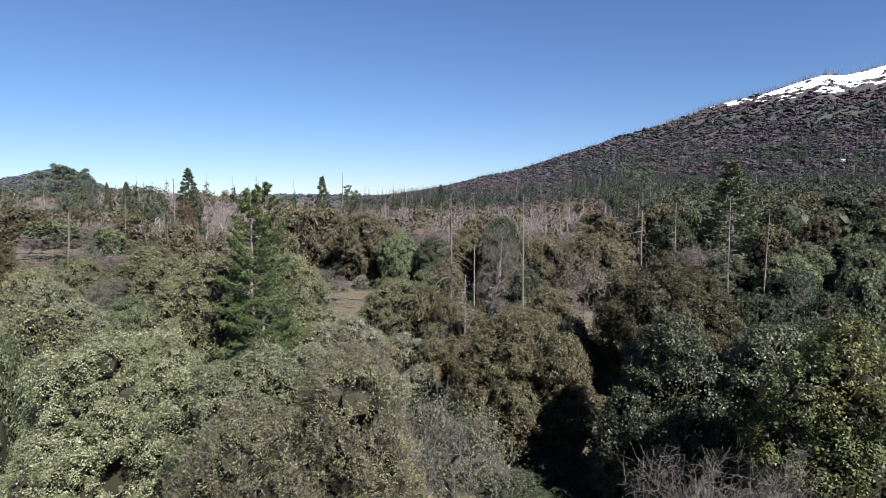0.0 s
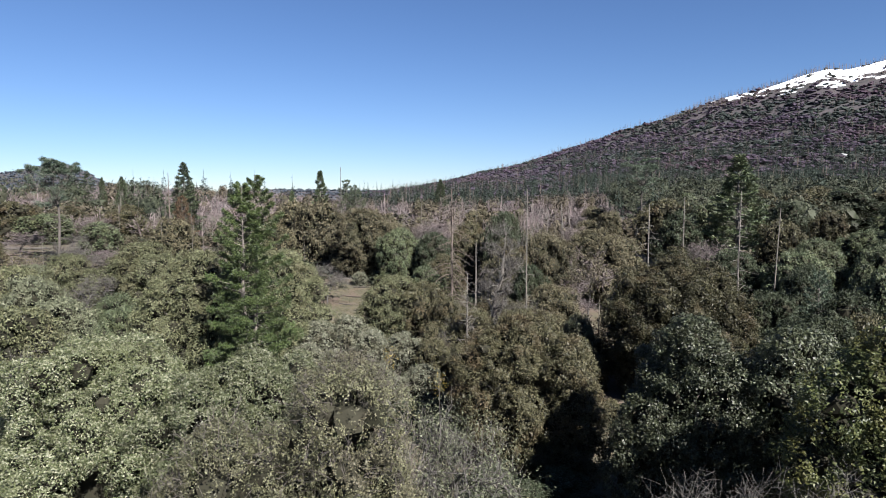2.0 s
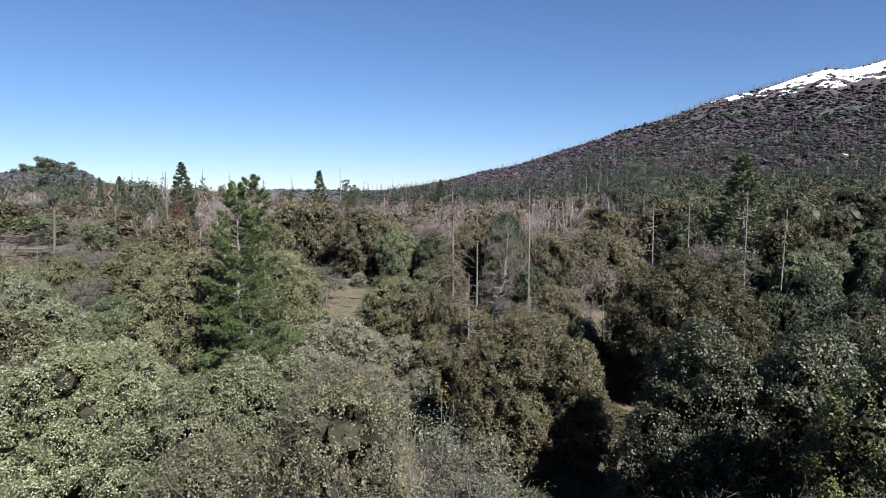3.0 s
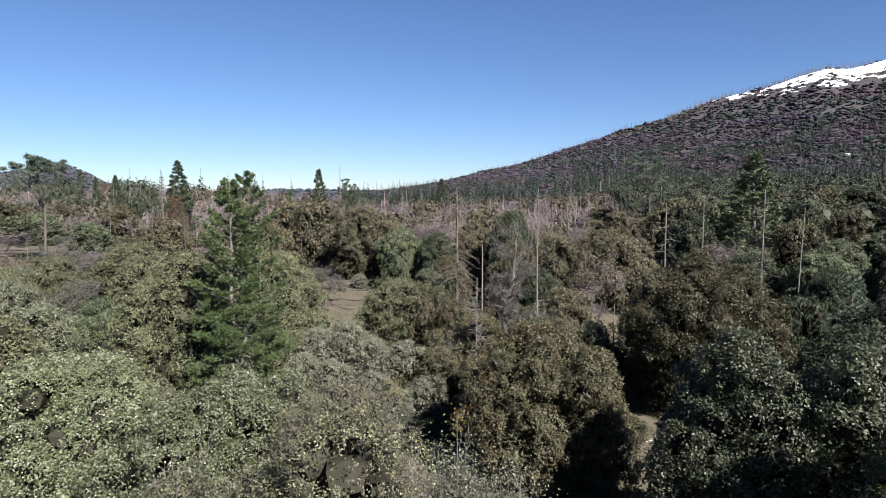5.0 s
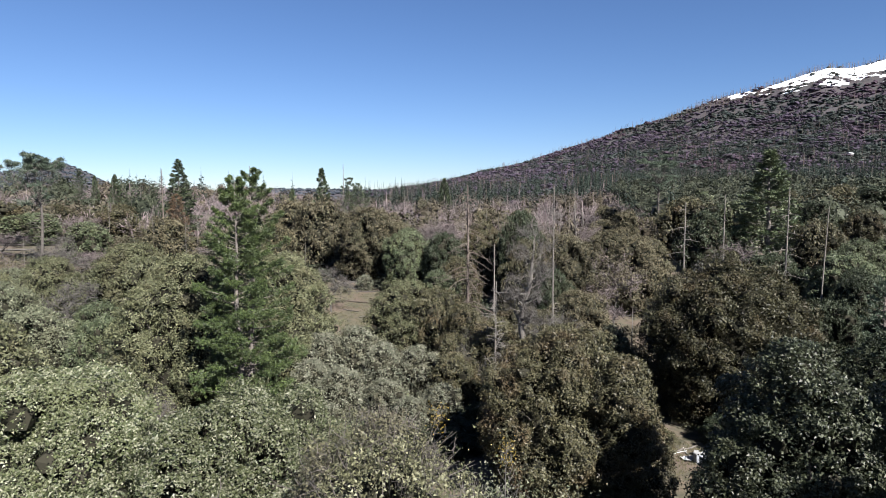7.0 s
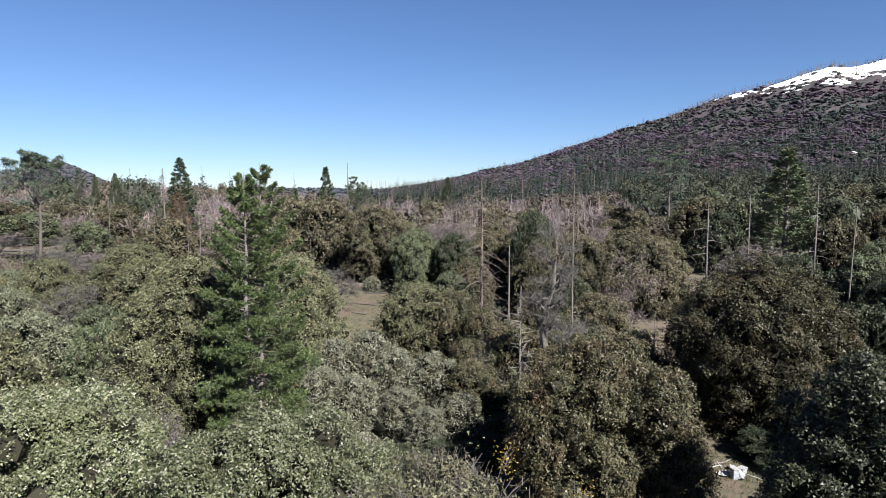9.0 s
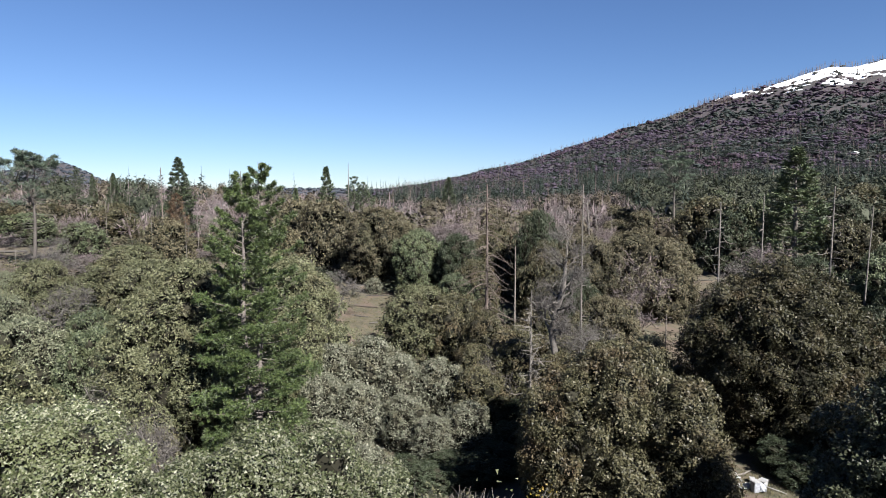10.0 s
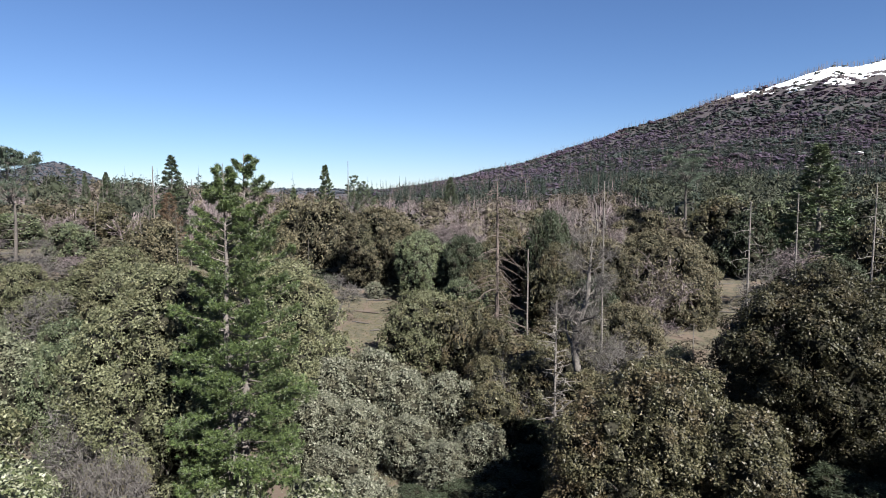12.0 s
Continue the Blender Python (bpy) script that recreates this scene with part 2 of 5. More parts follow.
# ---------------------------------------------------------------- the lie of the land
RIDGE = [(-180, 2.0), (-60, 2.2), (-45, 1.2), (-36, 1.5), (-33.5, 1.9), (-31.8, 2.35), (-30.7, 2.6), (-29.7, 2.3), (-28.5, 1.6), (-27.5, 0.95),
         (-25.5, 0.55), (-21.6, 0.2), (-17, 0.2), (-14, 0.5), (-11, 0.45), (-6, 0.3), (-3, 0.5), (1, 1.2), (5, 2.15), (8.5, 2.85), (13, 4.3), (16.8, 5.5),
         (21, 6.6), (24.5, 7.9), (26.5, 8.3), (29, 8.85), (31.2, 9.45), (32.6, 9.8), (34.2, 9.6), (35.6, 9.8), (37.5, 10.2), (45, 12), (60, 13), (90, 9), (130, 4), (180, 2.0)]


def smooth(a, b, v):
    s = np.clip((v - a) / (b - a), 0, 1)
    return s * s * (3 - 2 * s)


def waves(x, y, size):
    """A gentle, uneven swell about -1 to 1."""
    x, y = x / size, y / size
    return (np.sin(1.3 * x + 0.7 * y + 1.1) + np.sin(-0.8 * x + 1.7 * y + 2.3) + np.sin(2.3 * x + 1.9 * y) * 0.6 + np.sin(3.1 * x - 2.7 * y + 0.5) * 0.4) / 2.4


def land(x, y):
    x, y = np.asarray(x, float), np.asarray(y, float)
    r, az = np.hypot(x, y), np.degrees(np.arctan2(x, y))
    low = -6.5 + 7.5 * smooth(88, 165, y) + np.clip(y - 140, 0, 420) * 0.026
    low = low + 0.075 * np.clip(np.abs(x) - 38, 0, 120) * smooth(70, 140, y) + 0.25 * waves(x, y, 9) + 0.5 * waves(x, y, 31) * smooth(60, 140, r)
    rise = np.interp(az, [a for a, _ in RIDGE], [e for _, e in RIDGE])
    crest = np.interp(az, [-180, -20, -5, 8, 40, 120, 180], [2400, 2400, 1500, 1650, 1750, 1800, 2400])
    top = 20 + crest * np.tan(np.radians(rise))
    s = np.clip((r - 420) / (crest - 420), 0, 1)
    rough = 16 * waves(x, y, 95) + 7 * waves(x, y, 37)
    up = low * (1 - s) + top * s ** 1.9 + rough * s * np.clip(1.02 - s, 0, 1) * 1.6 + 2.0 * waves(x, y, 41) * s
    back = np.clip((r - crest) / 1500, 0, 1)
    return up - back * 0.5 * np.clip(top - 10, 0, 400)


def ground_material():
    m, nodes, links, bsdf = nodes_of("meadow_and_hillside")
    near = mix(nodes, links, noise_fac(nodes, links, 0.35, 0.4, 0.62, 6), (0.04, 0.0335, 0.0165), (0.058, 0.042, 0.027))
    near = mix(nodes, links, noise_fac(nodes, links, 1.1, 0.42, 0.62, 8), near, (0.022, 0.0215, 0.0095))
    near = mix(nodes, links, noise_fac(nodes, links, 0.22, 0.52, 0.6, 8), near, (0.05, 0.034, 0.024))
    near = mix(nodes, links, noise_fac(nodes, links, 5.0, 0.5, 0.7, 6), near, (0.062, 0.056, 0.037))
    # mauve and dark far soil, blue raised to paint in distance haze
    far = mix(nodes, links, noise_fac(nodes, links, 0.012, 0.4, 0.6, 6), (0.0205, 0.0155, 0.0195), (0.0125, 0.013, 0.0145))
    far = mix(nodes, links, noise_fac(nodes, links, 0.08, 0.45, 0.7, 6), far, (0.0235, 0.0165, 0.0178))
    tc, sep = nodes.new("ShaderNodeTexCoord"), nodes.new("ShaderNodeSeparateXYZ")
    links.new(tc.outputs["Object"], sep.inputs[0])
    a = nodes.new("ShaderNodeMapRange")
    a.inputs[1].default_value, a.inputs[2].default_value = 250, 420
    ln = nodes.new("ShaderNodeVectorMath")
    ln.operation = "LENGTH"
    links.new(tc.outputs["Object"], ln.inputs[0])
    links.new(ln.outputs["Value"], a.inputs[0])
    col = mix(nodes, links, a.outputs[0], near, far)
    # snow lies near the mountain's top, broken by rock and brush
    lift = nodes.new("ShaderNodeMath")
    lift.operation = "MULTIPLY_ADD"
    lift.inputs[1].default_value = 190.0
    links.new(noise_fac(nodes, links, 0.03, 0.0, 1.0, 10), lift.inputs[0])
    links.new(sep.outputs[2], lift.inputs[2])
    sn = nodes.new("ShaderNodeMapRange")
    sn.inputs[1].default_value, sn.inputs[2].default_value = 362, 367
    links.new(lift.outputs[0], sn.inputs[0])
    col = mix(nodes, links, sn.outputs[0], col, (0.82, 0.84, 0.88))
    links.new(col, bsdf.inputs["Base Color"])
    bsdf.inputs["Roughness"].default_value = 0.95
    return m


def build_ground():
    rings = np.concatenate([[0], np.arange(4, 200, 4), np.geomspace(200, 1300, 70), np.linspace(1315, 1900, 40), np.geomspace(1950, 4600, 20)])
    az = np.radians(np.concatenate([np.arange(-180, -44, 4), np.arange(-44, 46, 0.5), np.arange(46, 180, 4)]))
    rr, aa = np.meshgrid(rings[1:], az, indexing="ij")
    x, y = rr * np.sin(aa), rr * np.cos(aa)
    v = np.concatenate([np.stack([x, y, land(x, y)], -1).reshape(-1, 3), [[0, 0, float(land(0.0, 0.0))]]])
    n, k = len(rings) - 1, len(az)
    i, j = np.meshgrid(np.arange(n - 1), np.arange(k), indexing="ij")
    j2 = (j + 1) % k
    soup = Soup()
    soup.add(v, np.stack([i * k + j, (i + 1) * k + j, (i + 1) * k + j2, i * k + j2], -1).reshape(-1, 4)[:, ::-1])
    jj = np.arange(k)
    soup.f.append(np.stack([np.full(k, n * k), jj, (jj + 1) % k], 1)[:, ::-1])
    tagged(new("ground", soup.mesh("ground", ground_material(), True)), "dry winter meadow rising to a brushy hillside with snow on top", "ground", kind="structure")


build_ground()


# ---------------------------------------------------------------- broadleaf trees
def ico(level):
    bm = bmesh.new()
    bmesh.ops.create_icosphere(bm, subdivisions=level, radius=1.0)
    v, f = np.array([p.co[:] for p in bm.verts]), np.array([[p.index for p in q.verts] for q in bm.faces])
    bm.free()
    return v, f


ICO = {1: ico(1), 2: ico(2)}


def clump_cores(soup, rng, mid, rad, level, squash=0.9):
    """Lumpy solid cores for leaf clumps, closing the gaps between leaves."""
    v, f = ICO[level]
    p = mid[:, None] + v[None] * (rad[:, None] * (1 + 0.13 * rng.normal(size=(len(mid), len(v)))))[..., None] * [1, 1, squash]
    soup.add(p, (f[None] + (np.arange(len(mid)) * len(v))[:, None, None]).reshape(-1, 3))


def crown_form(rng, h, rx, lobes, low=0.02, per=18, lump=0.3, ragged=0.1):
    """A domed crown of rounded lobes, each set with smaller lumps: middles and radii of the lobes, then of the lumps with the lobe each one belongs to."""
    k = np.arange(lobes)
    u = np.clip(low + (1 - low) * (k + 0.5) / lobes + rng.normal(0, 0.5 / lobes, lobes), low, 1)
    ang = k * 2.39996 + rng.normal(0, 0.3, lobes)
    wide = np.where(u > 0.38, np.sqrt(np.clip(1 - ((u - 0.38) / 0.62) ** 2, 0, 1)), 0.86 + 0.14 * u / 0.38)
    d = np.column_stack([np.cos(ang) * wide, np.sin(ang) * wide, (u - 0.4) * 1.6])
    swell = unit(rng.normal(size=(13, 3)) * [1, 1, 0.7] + [0, 0, 0.2])
    bulge = 0.77 + 0.25 * np.max(np.maximum(unit(d) @ swell.T, 0) ** 9, axis=1) + rng.normal(0, ragged * 0.6, lobes)
    r1 = math.sqrt(2.7 * rx * h / lobes) * rng.uniform(0.75, 1.3, lobes)
    out = np.clip(wide * bulge * rx - 0.7 * r1, 0, None)
    mid = np.column_stack([np.cos(ang) * out, np.sin(ang) * out, np.clip(h * u * (0.5 + 0.5 * bulge), 0.4 * r1, h - r1 * rng.uniform(0.9, 1.1, lobes))])
    way = unit(mid - [0, 0, 0.35 * h])
    n = lobes * per
    e = unit(rng.normal(size=(n, 3)) + np.repeat(way, per, 0) * 0.5 + [0, 0, 0.1])
    rr = np.repeat(r1, per)
    m2 = np.repeat(mid, per, 0) + e * (rr * rng.uniform(0.7, 0.92, n))[:, None] * [1, 1, 0.9]
    r2 = rr * lump * rng.uniform(0.75, 1.35, n)
    m2[:, 2] = np.clip(m2[:, 2], 0.2 * r2, h - 0.8 * r2)
    keep = ~buried(m2, mid, r1, 0.66)
    return mid, r1, m2[keep], r2[keep], e[keep]


def buried(p, mid, rad, share):
    """Which points lie deep inside any of the lobes."""
    deep = np.zeros(len(p), bool)
    for c, r in zip(mid, rad):
        deep |= (((p - c) / [1, 1, 0.9]) ** 2).sum(-1) < (share * r) ** 2
    return deep


def crown_leaves(soup, rng, form, n, length, width, per=6, loose=0.0, back=1.0):
    """Leaves in small tufts over the open side of every lobe and lump."""
    mid, r1, m2, r2, face = form
    m = max(n // per, 4)
    many = 3 * m
    pick = rng.choice(len(m2), many, p=r2 ** 2 / (r2 ** 2).sum())
    d2 = unit(rng.normal(size=(many, 3)) * 0.75 + face[pick] * 0.7 + [0, 0, 0.15])
    c2 = m2[pick] + d2 * (r2[pick] * (rng.uniform(0.7, 1.06, many) + loose * rng.random(many) ** 2))[:, None]
    pick = rng.choice(len(mid), many, p=r1 ** 2 / (r1 ** 2).sum())
    d1 = unit(rng.normal(size=(many, 3)))
    c1 = mid[pick] + d1 * (r1[pick] * rng.uniform(0.76, 1.0, many))[:, None] * [1, 1, 0.9]
    on_lump = rng.random(many) < 0.62
    c, d = np.where(on_lump[:, None], c2, c1), np.where(on_lump[:, None], d2, d1)
    keep = np.flatnonzero(~buried(c, mid, r1, 0.74) & (c[:, 2] > 0.02 * mid[:, 2].max()) & (d[:, 2] > -0.75) & (rng.random(many) < np.where(0.93 * d[:, 1] - 0.36 * d[:, 2] > 0.35, back, 1.0)))[:m]
    c, d, m = c[keep], d[keep], len(keep)
    ts = length * rng.uniform(0.6, 1.2, m)
    way = np.repeat(d, per, 0)
    n = m * per
    spread = rng.normal(size=(n, 3))
    spread -= 0.6 * way * (spread * way).sum(-1, keepdims=True)
    p = np.repeat(c, per, 0) + spread * np.repeat(ts, per)[:, None] * 0.9
    along = unit(spread * 0.6 + rng.normal(size=(n, 3)) * 0.6 + way * 0.3)
    normal = unit(way * 1.15 + rng.normal(size=(n, 3)) * 0.5 + [0, 0, 0.1])
    s = rng.uniform(0.65, 1.35, n)
    slivers(soup, p, along, normal, length * s, width * s)


def limb_path(rng, a, b, n=5, sag=0.12):
    t = np.linspace(0, 1, n)[:, None]
    span = np.linalg.norm(b - a)
    p = a + (b - a) * t + rng.normal(0, 0.05 * span, (n, 3)) * np.sin(np.pi * t)
    p[:, 2] += np.sin(np.pi * t[:, 0]) * sag * span
    return p


def oak_meshes(name, seed, h, rx, leaves, length, width, leaf, lobes=40, low=0.0, bark="oak", limbs=22, per=18, lump=0.3, core=0.6, twigs=0, loose=0.0, ragged=0.1, near=False):
    rng = np.random.default_rng(seed)
    form = crown_form(rng, h, rx, lobes, low, per, lump, ragged)
    mid, r1, m2, r2, face = form
    wood, crown, mass = Soup(), Soup(), Soup()
    fork = np.array([0, 0, h * 0.28])
    tr = 0.028 * h
    tube(wood, [(0, 0, -0.4), (0, 0, 0.1), (0.03 * h * rng.normal(), 0, h * 0.15), fork], [tr * 1.7, tr * 1.25, tr, tr * 0.85], 8, 0.06, rng)
    for k in rng.permutation(len(mid))[:limbs]:
        p = limb_path(rng, fork - [0, 0, rng.uniform(0, 0.1) * h], mid[k])
        tube(wood, p, np.linspace(tr * 0.5, tr * 0.09, len(p)), 5)
    if twigs:
        q = rng.integers(0, len(m2), twigs)
        a = m2[q] + rng.normal(size=(twigs, 3)) * r2[q, None] * 0.4
        e = a + unit(face[q] + rng.normal(size=(twigs, 3)) * 0.55 + [0, 0, 0.35]) * (r2[q] * rng.uniform(0.9, 2.0, twigs))[:, None]
        ribbons(wood, rng, a, e, 0.016, 0.007)
        for g in range(2):
            f = rng.uniform(0.4, 0.9, (twigs, 1))
            b = a + (e - a) * f
            ribbons(wood, rng, b, b + (unit(e - a) * 0.6 + rng.normal(size=(twigs, 3)) * 0.6) * 0.32, 0.011, 0.006)
    crown_leaves(crown, rng, form, leaves, length, width, loose=loose, back=0.35 if near else 1.0)
    # dark solid cores, added so gaps between leaves look deep in shade
    clump_cores(mass, rng, mid, r1 * core * (0.78 if near else 1.0), 1)
    clump_cores(mass, rng, np.column_stack([np.zeros(4), np.zeros(4), h * np.linspace(0.15, 0.66, 4)]), rx * np.array([0.55, 0.58, 0.5, 0.34]), 2)
    return wood.mesh(name + "_wood", BARK[bark], True), crown.mesh(name + "_crown", LEAF[leaf], False, (mass, LEAF["crown_shade"]))


def bare_meshes(name, seed, h, rx, twig="twig", bark="twig", fine=0.012, order=(7, 5, 6, 6), leaves=0, leaf="pale", length=0.2, width=0.1, stems=1, bole=0.0, thick=1.0):
    """A leafless tree: stem, limbs, branches and fine twigs; some keep a few leaves at the twig ends."""
    rng = np.random.default_rng(seed)
    segs, tips = [[] for _ in range(5)], []

    def grow(p, d, length_, level):
        n = (5, 4, 3, 2, 2)[level]
        pts = [p]
        for _ in range(n):
            d = unit(d + rng.normal(0, (0.10, 0.2, 0.24, 0.28, 0.3)[level], 3) + [0, 0, (0.08, 0.03, 0.03, 0.03, 0.03)[level]])
            pts.append(pts[-1] + d * length_ / n)
        segs[level].append(pts)
        if level == 4:
            tips.append(pts[-1])
            return
        for c in range(order[level]):
            f = rng.uniform(0.35 if level == 0 else 0.22, 1.0)
            k = min(int(f * n), n - 1)
            q = pts[k] + (pts[k + 1] - pts[k]) * (f * n - k)
            a = rng.normal(size=3)
            a = unit(a - d * (a @ d))
            nd = unit(d * rng.uniform(0.1, 0.75) + a * rng.uniform(0.7, 1.1) + [0, 0, 0.12])
            grow(q, nd, length_ * rng.uniform(0.5, 0.78), level + 1)

    for s in range(stems):
        lean = rng.normal(0, 0.12 if stems == 1 else 0.45, 3) * [1, 1, 0]
        grow(np.array([0, 0, -0.01]), unit(np.array([0, 0, 1.0]) + lean), 0.42, 0)
    allp = np.concatenate([np.concatenate(s) for s in segs if s])
    zs, rs = h * (1 - bole) / allp[:, 2].max(), rx / np.percentile(np.hypot(allp[:, 0], allp[:, 1]), 97)
    k3, lift = np.array([rs, rs, zs]), np.array([0, 0, bole * h])
    wood, twigs = Soup(), Soup()
    base = (0.010 * h + 0.05) * thick
    if bole:
        tube(wood, [(0.1, 0, -0.4), (0.1, 0.05, bole * h * 0.5), (0, 0, bole * h)], [base * 1.5, base * 1.15, base], 7, 0.05, rng)
    rad = (base, base * 0.45, base * 0.2, max(base * 0.085, fine * 1.2), fine)
    for level in range(3):
        for pts in segs[level]:
            tube(wood, np.array(pts) * k3 + lift, np.linspace(rad[level], rad[level + 1], len(pts)), (7, 5, 4)[level])
    for level in (3, 4):
        pts = np.array(segs[level]) * k3 + lift
        for k in range(pts.shape[1] - 1):
            if level == 3 and fine < 0.03:
                sticks(twigs, pts[:, k], pts[:, k + 1], rad[level] * (1 - 0.3 * k), rad[level] * (0.7 - 0.3 * k))
            else:
                ribbons(twigs, rng, pts[:, k], pts[:, k + 1], 1.3 * rad[level] * (1 - 0.3 * k), 1.3 * rad[level] * (0.7 - 0.3 * k))
    crown = None
    if leaves:
        crown = Soup()
        tip = np.array(tips) * k3 + lift
        pick = rng.integers(0, len(tip), leaves)
        p = tip[pick] + rng.normal(0, 0.028 * h, (leaves, 3))
        s = rng.uniform(0.6, 1.3, leaves)
        slivers(crown, p, rng.normal(size=(leaves, 3)) + [0, 0, 0.3], rng.normal(size=(leaves, 3)) + [0, 0, 0.8], length * s, width * s)
        crown = crown.mesh(name + "_leaves", LEAF[leaf])
    return wood.mesh(name + "_wood", BARK[bark], True), twigs.mesh(name + "_twigs", LEAF[twig]), crown


# ---------------------------------------------------------------- needle trees
def conifer_meshes(name, seed, h, r, low, branches, tufts, needles, length, width, leaf, bark="pine", peak=0.35, droop=0.25, sparse=0.0, blunt=0.75, dead=0):
    """A straight stem with whorls of boughs that carry tufts of needles."""
    rng = np.random.default_rng(seed)
    wood, crown = Soup(), Soup()
    tr = 0.011 * h + 0.05
    z = np.linspace(0, 1, 9)
    bend = np.cumsum(rng.normal(0, 0.004 * h, (9, 2)), axis=0) * (z > 0)[:, None]
    stem = np.column_stack([bend, z * h])
    stem[0, 2] = -0.4
    tube(wood, stem, tr * (1.25 - z * 1.2), 8, 0.05, rng)
    at = lambda zz: np.array([np.interp(zz, stem[:, 2], stem[:, 0]), np.interp(zz, stem[:, 2], stem[:, 1]), zz])
    for b in range(branches):
        f = (b + rng.random()) / branches
        zz = h * (low + (0.985 - low) * f)
        reach = r * (np.interp(f, [0, peak, 1], [0.7, 1.0, 0.0]) ** blunt) * rng.uniform(0.65, 1.1) + 0.25
        if rng.random() < sparse:
            reach *= 0.3
        ang = b * 2.4 + rng.normal(0, 0.4)
        out = np.array([math.cos(ang), math.sin(ang), 0])
        a = at(zz)
        t = np.linspace(0, 1, 4)[:, None]
        lift = np.interp(f, [0, 1], [-droop, 0.55])
        p = a + out * reach * t
        p[:, 2] += reach * (lift * t[:, 0] + 0.18 * t[:, 0] ** 2)
        tube(wood, p, np.linspace(0.02 + 0.012 * reach, 0.01, 4), 4, cap=False)
        m = max(3, int(tufts * (0.35 + 0.65 * reach / r)))
        tt = np.sqrt(rng.uniform(0.2, 1.0, m))
        side = np.cross(out, [0, 0, 1])
        c = np.column_stack([np.interp(tt, t[:, 0], p[:, k]) for k in range(3)])
        off = rng.normal(0, 0.20, m) * reach * (1.15 - tt * 0.7)
        c = c + side * off[:, None] + np.array([0, 0, 1]) * rng.normal(0.03, 0.05, m)[:, None] * reach
        axis = unit(out + side * np.sign(off)[:, None] * rng.uniform(0, 0.9, m)[:, None] + [0, 0, 0.35])
        base = np.repeat(c, needles, 0)
        way = unit(np.repeat(axis, needles, 0) * 0.7 + rng.normal(size=(m * needles, 3)) * 0.75)
        s = rng.uniform(0.7, 1.25, m * needles)
        slivers(crown, base, way, rng.normal(size=way.shape) + [0, 0, 0.6], length * s, width * s)
    for b in range(dead):
        zz = h * rng.uniform(0.12, low + 0.25)
        ang = rng.uniform(0, 6.28)
        a = at(zz)
        e = a + np.array([math.cos(ang), math.sin(ang), rng.uniform(-0.5, 0.1)]) * rng.uniform(0.8, 2.6)
        tube(wood, limb_path(rng, a, e, 4, 0.05), [0.035, 0.028, 0.02, 0.01], 4)
    return wood.mesh(name + "_wood", BARK[bark], True), crown.mesh(name + "_needles", LEAF[leaf])


def grey_pine_meshes(name, seed, h, r):
    """A grey pine: forked stem and an open, rounded, see-through head."""
    rng = np.random.default_rng(seed)
    wood, crown = Soup(), Soup()
    tr = 0.012 * h
    fork = np.array([0.0, 0, h * 0.70])
    stem = np.array([(0, 0, -0.4), (0.01 * h, 0, h * 0.15), (0.022 * h, 0, h * 0.32), (0.03 * h, 0.1, h * 0.5), (0.028 * h, 0, h * 0.6), fork])
    tube(wood, stem, [tr * 1.2, tr, tr * 0.9, tr * 0.75, tr * 0.65, tr * 0.6], 8, 0.05, rng)
    heads = []
    for k in range(13):
        ang = k * 2.4 + rng.normal(0, 0.2)
        out = r * (0.25, 0.6, 0.45, 0.75, 0.8, 0.7, 0.55, 0.85, 0.75, 0.9, 0.7, 0.6, 0.5)[k]
        e = np.array([math.cos(ang) * out, math.sin(ang) * out, h * (0.97, 0.95, 0.97, 0.92, 0.9, 0.93, 0.87, 0.86, 0.83, 0.79, 0.74, 0.68, 0.62)[k]])
        p = limb_path(rng, fork - [0, 0, h * 0.008 * k], e, 6, -0.05)
        tube(wood, p, np.linspace(tr * 0.4, tr * 0.12, 6), 6)
        for j in range(10):
            f = rng.uniform(0.55, 1.0)
            q = np.array([np.interp(f, np.linspace(0, 1, 6), p[:, i]) for i in range(3)])
            d = unit(rng.normal(size=3) * [1, 1, 0.3] + [0, 0, 0.25])
            e2 = q + d * r * rng.uniform(0.12, 0.34)
            tube(wood, limb_path(rng, q, e2, 4, 0.06), np.linspace(tr * 0.16, 0.03, 4), 4)
            heads.append(e2)
    for j in range(26):                              # bare dead spurs on the lower stem
        zz = h * rng.uniform(0.34, 0.7)
        ang = rng.uniform(0, 6.28)
        a = np.array([np.interp(zz, stem[:, 2], stem[:, 0]), 0.05, zz])
        tube(wood, limb_path(rng, a, a + np.array([math.cos(ang), math.sin(ang), rng.uniform(-0.3, 0.3)]) * rng.uniform(0.8, 3.2), 4, 0.05), [0.08, 0.06, 0.045, 0.03], 4)
    heads = np.array(heads)
    n = 15000
    w = 0.25 + 1.6 * (heads[:, 2] > 0.87 * h)
    pick = rng.choice(len(heads), n, p=w / w.sum())
    p = heads[pick] + rng.normal(0, 0.05 * r, (n, 3)) * [1, 1, 0.55]
    blades(crown, p, rng.normal(size=(n, 3)) + [0, 0, 0.5], rng.normal(size=(n, 3)), rng.uniform(0.35, 0.6, n), 0.12, 0.05)
    return wood.mesh(name + "_wood", BARK["oak"], True), crown.mesh(name + "_needles", LEAF["grey_pine"])


